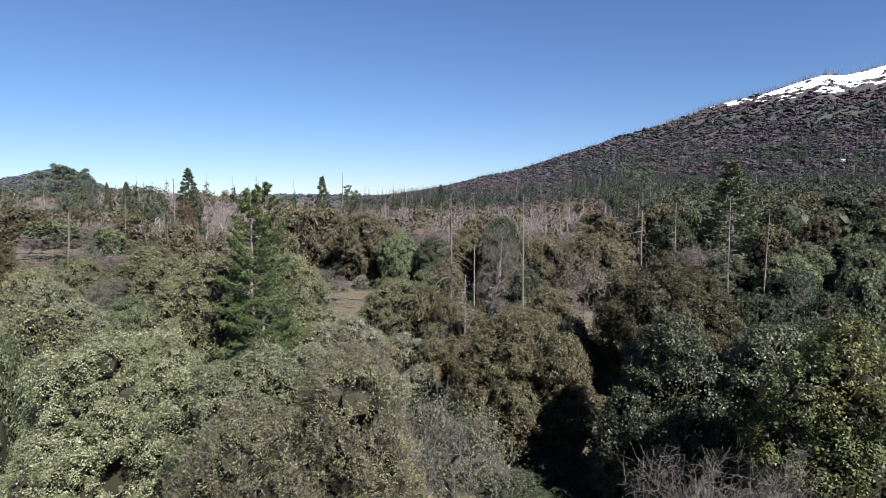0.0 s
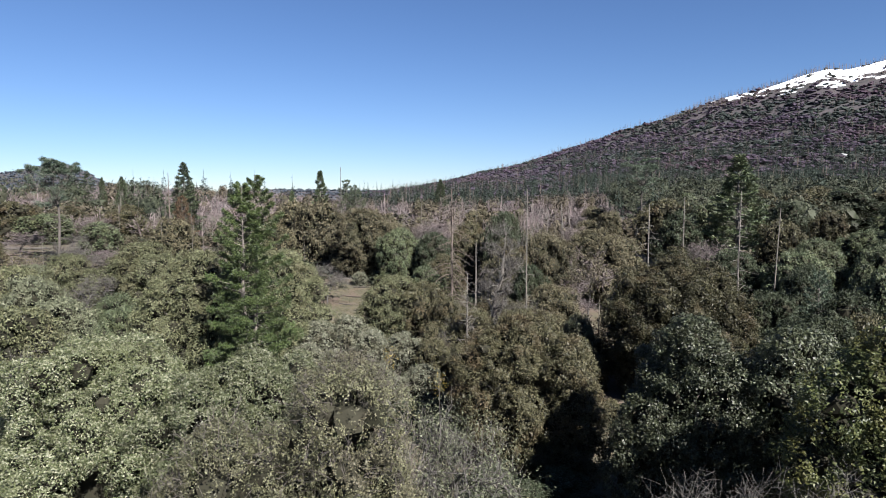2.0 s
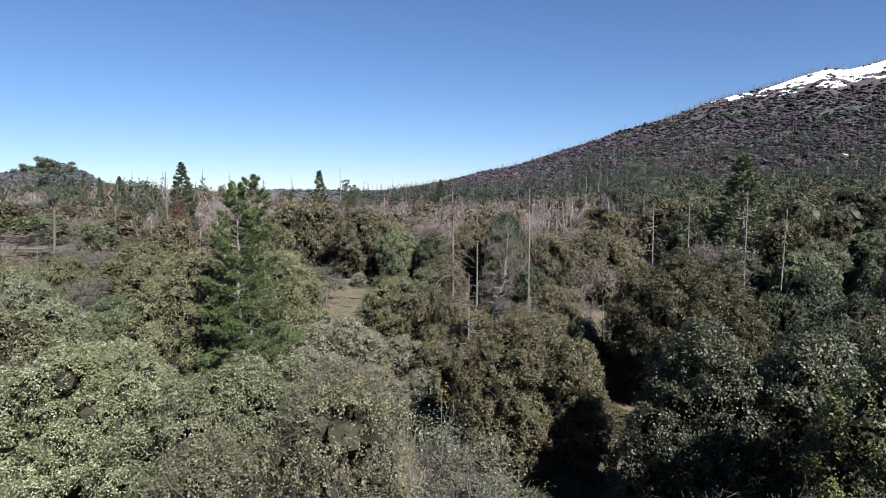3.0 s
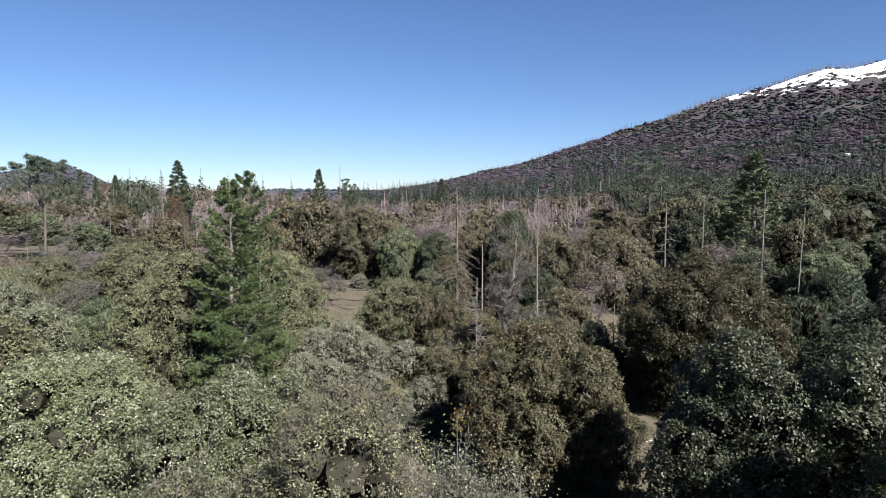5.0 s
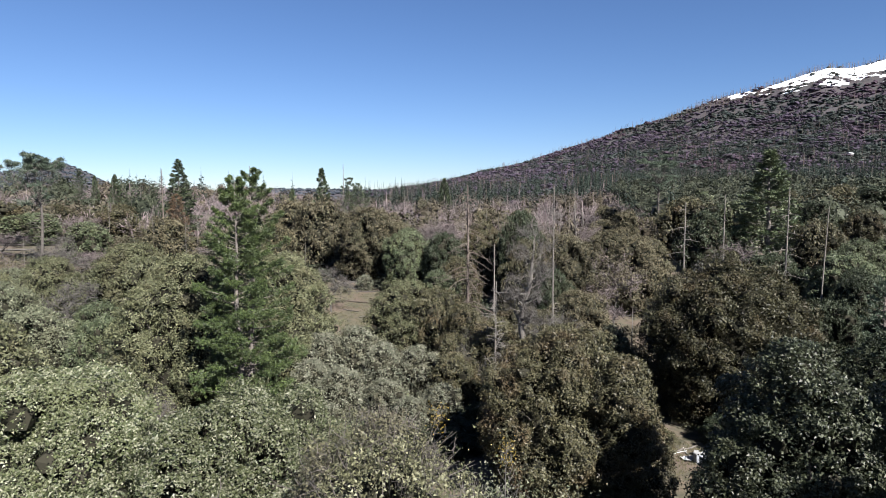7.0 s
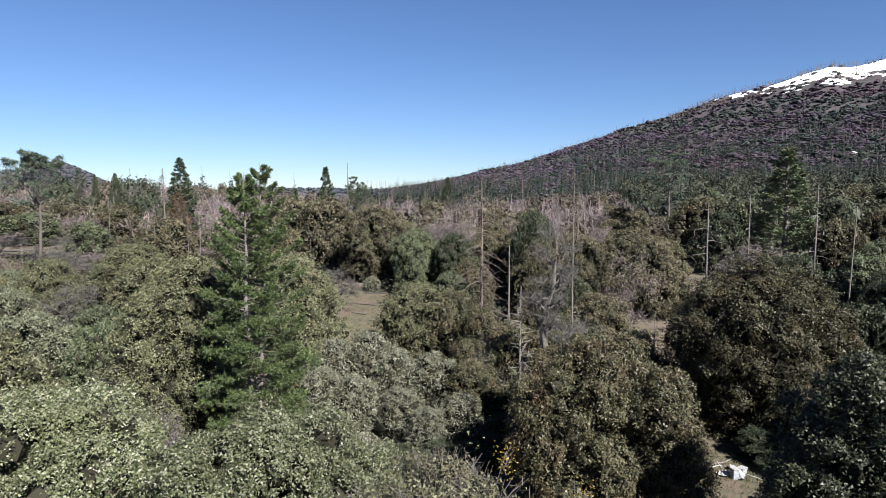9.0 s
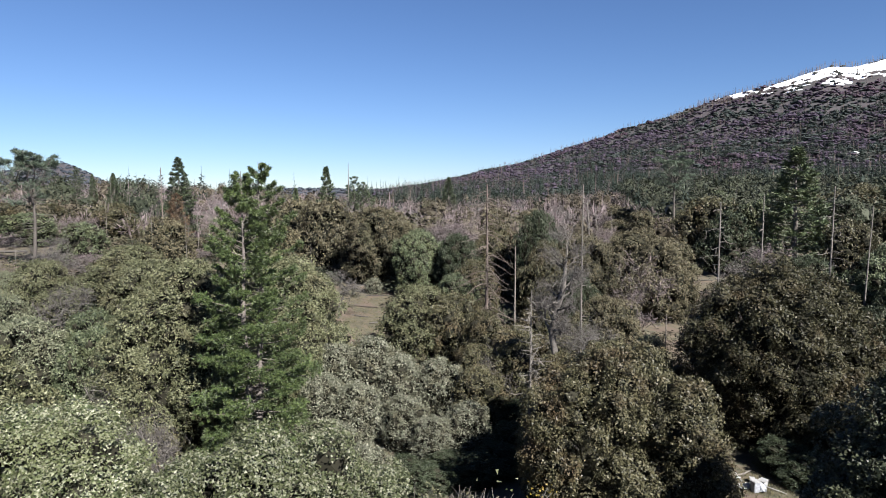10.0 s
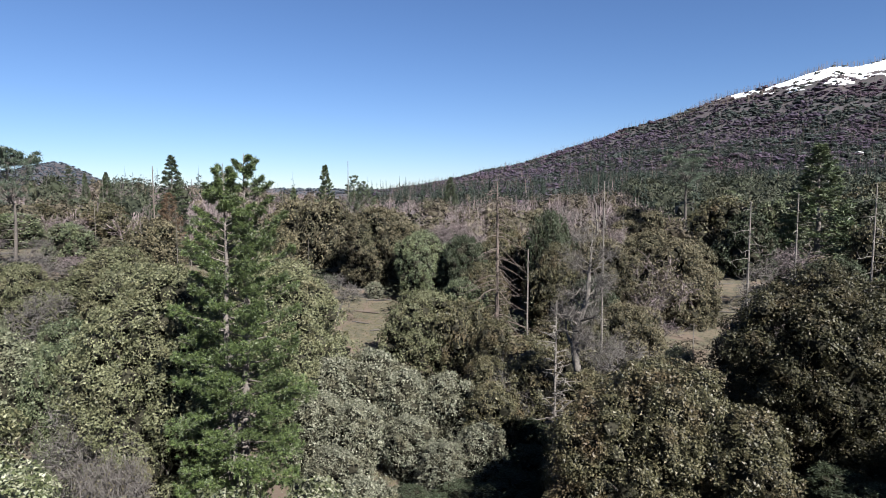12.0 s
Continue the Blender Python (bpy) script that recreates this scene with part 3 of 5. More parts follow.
def snag(x, y, top, label, seed, branches=26, reach=2.4, radius=None, bark="dead", low=0.2, hang=0.5, lean=(0.0, 0.0), base=None, group="dead standing trees"):
    """A dead standing conifer: bleached stem with a broken tip and stubs of hanging branches, each a part."""
    rng = np.random.default_rng(seed)
    z0 = float(land(x, y)) if base is None else base
    h = top - z0
    ob = thing("dead_tree", (x, y, z0), label, "dead tree", group)
    r0 = 0.8 * (radius or 0.012 * h + 0.04)
    z = np.linspace(0, 1, 10)
    stem = np.column_stack([lean[0] * z + np.cumsum(rng.normal(0, 0.02, 10)), lean[1] * z + np.cumsum(rng.normal(0, 0.02, 10)), z * h])
    stem[0, 2] = -0.4
    s = Soup()
    tube(s, stem, r0 * (1.15 - 0.75 * z), 8, 0.07, rng)
    part("trunk", s.mesh("snag_trunk", BARK[bark], True), ob)
    for b in range(branches):
        f = low + (0.97 - low) * (b + rng.random()) / branches
        a = np.array([np.interp(f, z, stem[:, 0]), np.interp(f, z, stem[:, 1]), f * h])
        ang = rng.uniform(0, 6.28)
        n = reach * rng.uniform(0.08, 1.0) ** 1.5 * (1.15 - 0.7 * f)
        t = np.linspace(0, 1, 6)
        p = a + np.outer(t * n, [math.cos(ang), math.sin(ang), 0])
        p[:, 2] += n * (0.25 * t - hang * 1.6 * t ** 2 + hang * 0.9 * t ** 3.5) + rng.normal(0, 0.03, 6) * n * t
        q = Soup()
        tube(q, p, np.linspace(0.010 * n + 0.03, 0.016, 6), 5)
        for k in range(rng.integers(0, 4)):
            m = rng.integers(2, 5)
            e = p[m] + rng.normal(size=3) * 0.22 * n
            tube(q, [p[m], (p[m] + e) / 2 + rng.normal(0, 0.03, 3), e], [0.045, 0.035, 0.025], 4)
        part("branch", q.mesh("snag_branch", BARK[bark], True), ob)
    return ob


def gnarled_meshes(seed, bends, radii, limbs=20):
    """An old leafless oak: one winding stem, crooked limbs, and fine twigs on them."""
    rng = np.random.default_rng(seed)
    wood, twigs = Soup(), Soup()
    stem = np.array(bends, float)
    tube(wood, stem, radii, 9, 0.09, rng)
    run = np.linspace(0, 1, len(stem))
    for k in range(limbs):
        f = 0.42 + 0.58 * (k + rng.random()) / limbs
        a = np.array([np.interp(f, run, stem[:, i]) for i in range(3)])
        ang = k * 2.4 + rng.normal(0, 0.5)
        reach = rng.uniform(1.4, 3.9) * (1.25 - 0.5 * f)
        e = a + np.array([math.cos(ang), math.sin(ang), rng.uniform(0.0, 0.95)]) * reach
        p = limb_path(rng, a, e, 7, rng.normal(0.02, 0.1)) + rng.normal(0, 0.06, (7, 3)) * np.linspace(0, 1, 7)[:, None]
        r0 = np.interp(f, run, radii) * 0.5
        tube(wood, p, np.linspace(r0, 0.025, 7), 6, 0.06, rng)
        n = 26
        t = rng.uniform(0.25, 1, n)
        q = np.column_stack([np.interp(t, np.linspace(0, 1, 7), p[:, i]) for i in range(3)])
        d = unit(rng.normal(size=(n, 3)) + (e - a) / reach * 0.6 + [0, 0, 0.3])
        q2 = q + d * rng.uniform(0.35, 1.2, (n, 1))
        sticks(twigs, q, q2, 0.022, 0.012)
        for g in range(9):
            u = rng.uniform(0.3, 1, (n, 1))
            s = q + (q2 - q) * u
            m = s + (d * 0.5 + rng.normal(size=(n, 3)) * 0.7) * rng.uniform(0.2, 0.6, (n, 1))
            ribbons(twigs, rng, s, m, 0.013, 0.008)
    return wood.mesh("gnarled_wood", BARK["dead"], True), twigs.mesh("gnarled_twigs", LEAF["twig"])


def plant(meshes, name, x, y, label, category, group="", scale=(1, 1, 1), turn=0.0, sink=0.1, z=None):
    """Sets one tree or shrub on the ground, with its parts."""
    ob = thing(name, (x, y, (float(land(x, y)) if z is None else z) - sink), label, category, group, turn, scale)
    names = ("trunk", "crown") if len(meshes) == 2 else ("trunk", "crown", "foliage")
    for n, me in zip(names, meshes):
        if me is not None:
            part(n, me, ob)
    return ob


# ---------------------------------------------------------------- oaks near the camera
def near_oak(x, y, top, r, leaf, label, seed, leaves=85000, length=0.17, width=0.105, lobes=70, **more):
    h = top - float(land(x, y))
    plant(oak_meshes("oak", seed, h, r, leaves, length, width, leaf, lobes, near=True, **more), "oak_tree", x, y, label, "oak tree", "oaks below the camera")


near_oak(-22.5, 43.5, 10.6, 7.4, "pale", "pale grey-green live oak with a broad lumpy crown", 11, 240000, 0.12, 0.092, 170)
near_oak(-11.6, 42.5, 10.6, 7.7, "pale", "pale yellow-green oak with a dense rounded crown", 12, 250000, 0.12, 0.092, 180)
near_oak(8.2, 63.0, 8.6, 6.6, "olive", "olive-brown live oak, tall and dense down to the ground", 13, 115000, 0.165, 0.115, 130)
near_oak(12.8, 59.0, 7.0, 3.9, "olive", "live oak grown into a taller olive-brown one", 7, 50000, 0.165, 0.12, 80)
near_oak(7.5, 74.0, 4.6, 4.2, "olive", "olive-brown oak at the edge of a shaded hollow", 10, 30000, 0.2, 0.13, 80)
near_oak(18.8, 46.5, 11.2, 5.0, "deep", "dark green oak with silvery upper leaves", 14, 90000, 0.165, 0.122, 100, ragged=0.16, core=0.52)
near_oak(25.0, 43.0, 11.2, 5.2, "deep", "dark live oak with shaded hollows", 15, 70000, 0.18, 0.13, 100, ragged=0.16, core=0.52)
near_oak(23.2, 33.0, 13.8, 4.4, "yellowing", "green oak with yellowing upper leaves", 16, 75000, 0.15, 0.11, 90, ragged=0.18, core=0.52)
near_oak(32.0, 82.0, 13.2, 9.6, "russet", "broad russet-olive oak above a small clearing", 17, 115000, 0.205, 0.145, 200)
near_oak(17.0, 47.5, 6.2, 3.6, "deep", "low dark oak with silvery leaves above a shaded hollow", 8, 34000, 0.18, 0.118, 64)
near_oak(38.0, 62.0, 8.0, 6.0, "dark", "dark live oak at the edge of a glade", 9, 45000, 0.22, 0.14, 90)
near_oak(-28.5, 76.0, 13.6, 7.0, "sage", "rounded olive oak beside a tall pine", 18, 95000, 0.19, 0.135, 160)
near_oak(-20.5, 90.0, 12.6, 6.5, "sage", "brown-green oak behind a tall pine", 19, 70000, 0.2, 0.14, 130)

# half-bare and leafless oaks right below the camera
def bare_tree(x, y, top, r, label, seed, **more):
    h = top - float(land(x, y))
    plant(bare_meshes("bare_oak", seed, h, r, **more), "bare_tree", x, y, label, "bare tree", "half-bare oaks")


near_oak(-4.2, 31.5, 12.4, 5.4, "fading", "olive-grey oak with thinning dull leaves", 20, 130000, 0.088, 0.068, 130, core=0.6, twigs=5000, loose=0.5)
near_oak(-8.8, 28.0, 10.6, 4.8, "fading", "olive-grey oak with dull brownish leaves", 21, 110000, 0.086, 0.066, 110, core=0.6, twigs=4000, loose=0.5)
bare_tree(-2.2, 33.5, 12.4, 3.4, "thin grey oak with bare twigs between leafy ones", 22, order=(7, 5, 5, 5), leaves=4000, leaf="pale", length=0.12, width=0.08, bole=0.42)
bare_tree(1.5, 34.5, 9.6, 3.6, "thin grey oak with yellowing sparse leaves", 23, order=(7, 6, 6, 6), leaves=11000, leaf="grey", length=0.12, width=0.075, bole=0.42)
bare_tree(11.6, 26.0, 10.2, 3.8, "leafless grey oak with fine dull twigs", 24, order=(9, 6, 7, 6), fine=0.007, bole=0.45, thick=0.3, bark="oak")
bare_tree(15.8, 26.5, 9.0, 4.0, "leafless grey oak in front of dark live oaks", 25, order=(9, 6, 6, 6), fine=0.007, bole=0.45, thick=0.3, bark="oak")
bare_tree(-36.0, 57.0, 6.9, 4.2, "leafless grey oak at the edge of the grove", 26, order=(8, 6, 6, 6), fine=0.016, bole=0.3)
bare_tree(-33.5, 75.0, 5.8, 6.2, "half-bare grey-brown oak with a dense twiggy crown", 27, order=(9, 7, 7, 7), fine=0.02, leaves=16000, leaf="grey", length=0.17, width=0.1, stems=3)
bare_tree(-26.5, 66.0, 2.0, 3.6, "leafless grey-purple thicket oak", 28, order=(8, 6, 7, 6), fine=0.016, leaves=2500, leaf="brown", stems=3)
plant(gnarled_meshes(29, [(0.2, 0, -0.4), (0.2, 0, 3.0), (0.3, 0, 6.5), (0.2, 0.2, 8.6), (-0.3, 0.3, 11.2), (-0.25, 0.2, 13.0), (0.2, 0, 14.4), (0.75, -0.2, 16.3), (0.9, 0, 18.6), (1.2, 0.2, 21.0)],
                     [0.46, 0.42, 0.38, 0.36, 0.33, 0.28, 0.26, 0.24, 0.15, 0.04], 26), "bare_tree", 8.4, 81.5, "old leafless oak with a dark winding trunk and grey twigs", "bare tree", "half-bare oaks")
bare_tree(12.5, 84.5, 7.6, 6.0, "leafless grey oak among shrubs", 33, order=(7, 6, 6, 5), fine=0.014, bole=0.35)
bare_tree(3.0, 88.0, 2.6, 4.2, "fallen grey oak with bleached bent limbs", 34, order=(7, 5, 6, 5), fine=0.014, bark="dead", stems=3)

# ---------------------------------------------------------------- twin pines
pine = conifer_meshes("pine", 31, 28.9, 4.9, 0.12, 130, 64, 24, 0.25, 0.05, "pine", peak=0.3, droop=0.3, dead=34, sparse=0.14, blunt=0.6)
plant(pine, "pine_tree", -19.1, 68.0, "tall green pine with a grey stem and open boughs", "pine tree", "twin pines")
pine = conifer_meshes("pine", 32, 28.1, 4.5, 0.13, 120, 64, 24, 0.25, 0.05, "pine", peak=0.3, droop=0.3, dead=34, sparse=0.14, blunt=0.6)
plant(pine, "pine_tree", -19.6, 66.8, "tall green pine close beside a taller one", "pine tree", "twin pines")


def yellow_spray(x, y, z, r, seed):
    """An upright shoot of yellow leaves on its own thin stem."""
    q = np.random.default_rng(seed)
    z0 = float(land(x, y))
    ob = thing("yellow_sapling", (x, y, z0), "thin sapling tipped with bright yellow leaves", "sapling", "yellow saplings")
    wood, crown = Soup(), Soup()
    tip = np.array([0, 0, z - z0])
    tube(wood, limb_path(q, np.array([0.3, 0.2, -0.2]), tip, 7, 0.0), np.linspace(0.08, 0.015, 7), 5)
    p = tip + q.normal(0, 1, (130, 3)) * [r * 0.5, r * 0.5, r * 0.8] - [0, 0, r * 0.7]
    slivers(crown, p, q.normal(size=(130, 3)), q.normal(size=(130, 3)) + [0, 0, 0.6], 0.065, 0.05)
    for k in range(12):
        a = tip - [0, 0, q.uniform(0.2, 2.0) * r]
        tube(wood, [a, a + q.normal(0, 0.4 * r, 3) + [0, 0, 0.2]], [0.015, 0.008], 4)
    part("trunk", wood.mesh("sapling_stem", BARK["twig"], True), ob)
    part("crown", crown.mesh("sapling_leaves", LEAF["yellow"]), ob)


for n, row in enumerate([(-2.1, 32.6, 12.3, 0.35), (0.3, 33.2, 10.8, 0.4)]):
    yellow_spray(*row, 200 + n)
# ---------------------------------------------------------------- dead standing conifers
snag(3.6, 107.8, 21.0, "bare brown dead conifer with drooping branches and a broken top", 41, 110, 8.0, 0.32, "brown_dead", hang=0.75)
snag(3.9, 70.5, 11.3, "small bleached dead conifer with fine bare branches", 30, 80, 3.4, 0.15, low=0.4, hang=0.12)
snag(14.5, 95.0, 20.8, "tall thin grey dead conifer stem", 42, 30, 2.4, 0.18)
snag(7.7, 107.1, 11.9, "short broken grey stem without branches", 43, 5, 1.0, 0.22)
snag(36.0, 103.5, 18.4, "white bleached dead conifer with ragged branches", 44, 46, 4.4, 0.24)
snag(41.0, 101.5, 19.6, "straight bleached dead conifer stem", 45, 20, 2.4, 0.2)
snag(48.5, 98.0, 20.6, "bleached dead conifer with short hanging branches", 46, 46, 4.0, 0.22)
snag(58.0, 104.6, 17.8, "bare grey leaning dead stem", 47, 6, 1.6, 0.19, lean=(0.9, 0.0))
snag(26.2, 96.9, 3.8, "short grey dead pole", 48, 2, 0.4, 0.14)
snag(31.0, 92.0, 2.6, "short split dead pole", 49, 2, 0.4, 0.12)
snag(43.4, 200.9, 17.5, "thick bleached dead conifer with a forked top", 50, 10, 2.4, 0.4, lean=(-1.2, 0.0))
snag(45.8, 199.0, 15.5, "leaning bleached dead conifer", 51, 8, 2.0, 0.3, lean=(-1.6, 0.0))
snag(-74.9, 179.9, 26.5, "tall grey dead conifer with upswept bare branches", 52, 44, 4.0, 0.26, "brown_dead", hang=-0.3)
snag(-30.5, 212.0, 29.5, "tall thin dead conifer stem among living ones", 53, 12, 1.2, 0.25)

# ---------------------------------------------------------------- named conifers in the middle distance
FIR = [conifer_meshes("fir", 61, 26, 5.2, 0.06, 130, 28, 8, 0.6, 0.2, "fir", peak=0.15, droop=0.25, dead=6, blunt=0.85),
       conifer_meshes("fir", 62, 26, 4.8, 0.1, 110, 28, 8, 0.58, 0.19, "fir", peak=0.12, droop=0.2, sparse=0.05, dead=6, blunt=0.95),
       conifer_meshes("fir", 63, 26, 4.6, 0.3, 64, 24, 8, 0.5, 0.17, "fir", peak=0.4, droop=0.1, sparse=0.25, dead=26)]
BROWN_FIR = conifer_meshes("brown_fir", 64, 20, 5.2, 0.1, 90, 22, 8, 0.5, 0.15, "dead_fir", peak=0.25, droop=0.25, dead=10)
SMALL_PINE = conifer_meshes("grey_pine", 67, 16, 3.2, 0.08, 70, 34, 10, 0.34, 0.09, "grey_pine", peak=0.2, droop=0.0, blunt=0.6)
GREY_PINE = grey_pine_meshes("grey_pine", 65, 30, 7.0)
GREY_PINE_2 = grey_pine_meshes("grey_pine", 66, 30, 7.2)


def conifer(meshes, x, y, top, label, width=1.0, turn=0.0, base_h=26.0, name="conifer_tree", category="conifer tree", group="conifers in the valley"):
    k = (top - float(land(x, y))) / base_h
    return plant(meshes, name, x, y, label, category, group, (k * width, k * width, k), turn)


conifer(GREY_PINE, -79.5, 134.0, 28.2, "open-headed grey pine with a long bare leaning stem", 1.0, 0.4, 30, "grey_pine_tree", "pine tree")
conifer(GREY_PINE_2, 68.5, 200.4, 32.0, "grey pine with a broad thin see-through head", 1.15, 1.3, 30, "grey_pine_tree", "pine tree")
conifer(FIR[0], 73.4, 147.6, 29.8, "tall dark green fir, dense to its lower boughs", 1.6, 0.2)
conifer(FIR[1], -77.5, 197.5, 30.3, "pointed green fir above browned lower trees", 1.35, 1.0)
conifer(BROWN_FIR, -74.0, 187.0, 20.0, "browned dying fir with rusty needles", 1.15, 2.0, 20)
conifer(FIR[1], -37.5, 208.0, 28.2, "narrow green fir on the skyline", 1.1, 2.2)
conifer(FIR[2], -29.0, 214.0, 25.6, "ragged conifer with a thin top", 1.2, 0.5)
conifer(FIR[2], -25.5, 216.0, 23.8, "ragged conifer beside taller ones", 1.1, 1.9)
conifer(FIR[0], -45.6, 205.8, 21.7, "small pointed dark green conifer", 0.8, 2.9)
conifer(FIR[0], 6.1, 373.0, 29.8, "lone dark conifer on the far wood edge", 1.3, 0.7)
conifer(FIR[2], -143.0, 262.0, 30.5, "dark conifer on the far skyline", 1.2, 1.7)
conifer(FIR[0], -132.8, 254.0, 27.5, "narrow dark conifer on skyline", 0.75, 2.7)
conifer(FIR[0], -123.0, 250.0, 27.6, "dark conifer with dense pointed crown", 1.1, 3.7)
conifer(FIR[0], -150.0, 250.0, 24.0, "dark conifer among far trees", 1.0, 4.7)
conifer(FIR[0], 98.0, 118.0, 22.0, "dark fir at the meadow's edge", 1.1, 5.0)
conifer(SMALL_PINE, 52.5, 84.0, 10.0, "small grey-green pine among oaks", 1.0, 3.0, 16)

# ---------------------------------------------------------------- oaks and shrubs of the middle distance
MID = {k: [oak_meshes("mid_" + k, s, 12, 6, n, 0.4, 0.27, k, 90, 0.0, limbs=8, per=8, lump=0.36) for s in (71 + 7 * i, 72 + 7 * i)]
       for i, (k, n) in enumerate((("olive", 9000), ("green", 9000), ("brown", 9000), ("dark", 9000), ("grey", 9000), ("sage", 9000)))}
FINE = {k: oak_meshes("fine_" + k, s, 12, 6, 30000, 0.235, 0.165, k, 115, 0.0, limbs=10, per=10, lump=0.34) for k, s in (("sage", 171), ("green", 172), ("dark", 173), ("grey", 174), ("brown", 175), ("olive", 176))}
BARE = [bare_meshes("mid_bare", s, 12, 6.5, t, "twig", 0.03, (7, 5, 5, 4), stems=st, bole=0.25) for s, t, st in ((91, "mauve", 1), (92, "twig", 1), (93, "mauve", 2))]
HALF = [bare_meshes("mid_half", s, 12, 5.5, "mauve", "twig", 0.035, (7, 5, 5, 4), 2600, "brown", 0.42, 0.22, bole=0.1) for s in (94, 95)]
SHRUB = [oak_meshes("shrub", s, 8.5, 3.5, 12500, 0.21, 0.145, k, 64, 0.0, limbs=8, per=10, lump=0.34) for s, k in ((96, "silver"), (97, "silver"), (98, "olive"), (99, "dark"))]
WHAT = {"olive": "olive-green oak with a rounded dense crown", "sage": "sage-green oak with a rounded crown", "green": "green oak with a rounded crown", "brown": "oak with dry brown leaves",
        "dark": "dark green live oak with dense crown", "grey": "low grey-green shrubby oak", "bare": "leafless oak with a mauve-grey twig crown", "half": "oak with thinning brown leaves"}


def mid_tree(kind, x, y, top, r, k=0, turn=None):
    meshes = FINE[kind] if y < (155 if abs(x) < 50 else 130) and kind in FINE else BARE[k % 3] if kind == "bare" else HALF[k % 2] if kind == "half" else MID[kind][k % 2]
    h = top - float(land(x, y))
    ref = 5.5 if kind in ("bare", "half") else 6.0
    turn = (x * 1.7 + y * 0.9) % 6.28 if turn is None else turn
    plant(meshes, "bare_tree" if kind == "bare" else "oak_tree", x, y, WHAT[kind], "bare tree" if kind == "bare" else "oak tree",
          "trees of the valley", (r / ref, r / ref, h / 12), turn)


for n, row in enumerate([
    ("sage", -46, 72, 7.4, 6.5), ("grey", -50, 86, 6.2, 6.0), ("green", -37, 51, 8.8, 4.0), ("green", -45, 91, 6.0, 5.0),
    ("grey", -58, 92, 8.3, 5.5), ("sage", -65, 98, 9.0, 5.5), ("sage", -66, 115, 9.3, 5.0), ("bare", -55, 104, 8.0, 5.5),
    ("sage", -59, 127, 10.6, 8.0), ("sage", -48, 112, 9.6, 6.5), ("sage", -38, 98, 9.8, 5.5), ("green", -41, 84, 5.5, 4.6),
    ("sage", -33, 116, 15.0, 5.5), ("brown", -62, 152, 14.5, 6.0), ("green", -80, 152, 13.5, 5.0), ("bare", -72, 140, 9.0, 5.0),
    ("sage", -6.8, 107, 6.3, 5.6), ("brown", -17, 152, 16.9, 8.0), ("green", -7, 141, 12.6, 5.6), ("brown", -30, 166, 18.2, 7.5), ("brown", -39, 176, 18.0, 7.5),
    ("dark", 0.5, 136, 12.0, 4.6), ("olive", 8, 141, 14.0, 5.4), ("dark", 15.4, 130, 16.6, 4.6), ("olive", 14.5, 122, 11.5, 5.0), ("brown", 24, 128, 12.2, 5.8),
    ("brown", 37, 142, 12.4, 7.0), ("brown", 38, 128, 11.8, 6.4), ("half", 30, 118, 10.8, 5.6), ("bare", 26, 108, 5.8, 5.0),
    ("brown", 20, 102, 5.5, 5.0), ("olive", 2, 118, 8.8, 4.6), ("green", -1.0, 112, 7.5, 4.0), ("dark", 18, 112, 7.5, 4.4),
    ("olive", 62, 164, 19.0, 7.5), ("dark", 60, 150, 16.0, 6.0), ("bare", 56, 128, 12.0, 5.0), ("bare", 47, 122, 9.0, 4.6), ("bare", 44, 112, 5.0, 4.0),
    ("green", 84, 172, 17.0, 6.5), ("olive", 93, 184, 19.0, 7.0), ("olive", 112, 186, 21.5, 9.0), ("dark", 128, 188, 22.0, 9.5), ("olive", 146, 190, 22.5, 9.5), ("dark", 100, 196, 20.0, 8.0),
    ("green", 66, 110, 10.2, 6.4), ("green", 70, 97, 12.2, 5.4), ("dark", 57, 94, 8.6, 5.0), ("dark", 47, 86, 6.8, 4.6), ("green", 60, 82, 10.5, 5.2), ("dark", 48, 72, 8.8, 5.4),
    ("dark", 58, 118, 9.5, 5.0), ("green", 77, 122, 11.5, 6.0), ("dark", 84, 112, 12.0, 6.0), ("dark", 63, 103, 8.5, 4.6), ("green", 92, 128, 13.0, 6.5),
    ("grey", 20.5, 88, 3.2, 3.2), ("olive", 44, 62, 8.0, 5.0),
    ("bare", -75, 131, 10.0, 6.0), ("half", -84.5, 129, 9.0, 5.0), ("grey", -78, 124, 6.5, 4.5), ("bare", -81, 141, 12.0, 5.0),
    ("olive", -93, 128, 13, 6.0), ("green", -104, 170, 15, 7.0), ("olive", -114, 170, 18.3, 7.0), ("bare", -98, 150, 12, 6.0), ("dark", -128, 200, 17, 8.0), ("olive", -90, 185, 17, 6.5),
]):
    mid_tree(*row, n)


def shrub(x, y, top, r, k, label, group="silvery shrubs by the glade"):
    h = top - float(land(x, y))
    plant(SHRUB[k], "shrub", x, y, label, "shrub", group, (r / 3.5, r / 3.5, h / 8.5), (x * 2.1 + y) % 6.28)


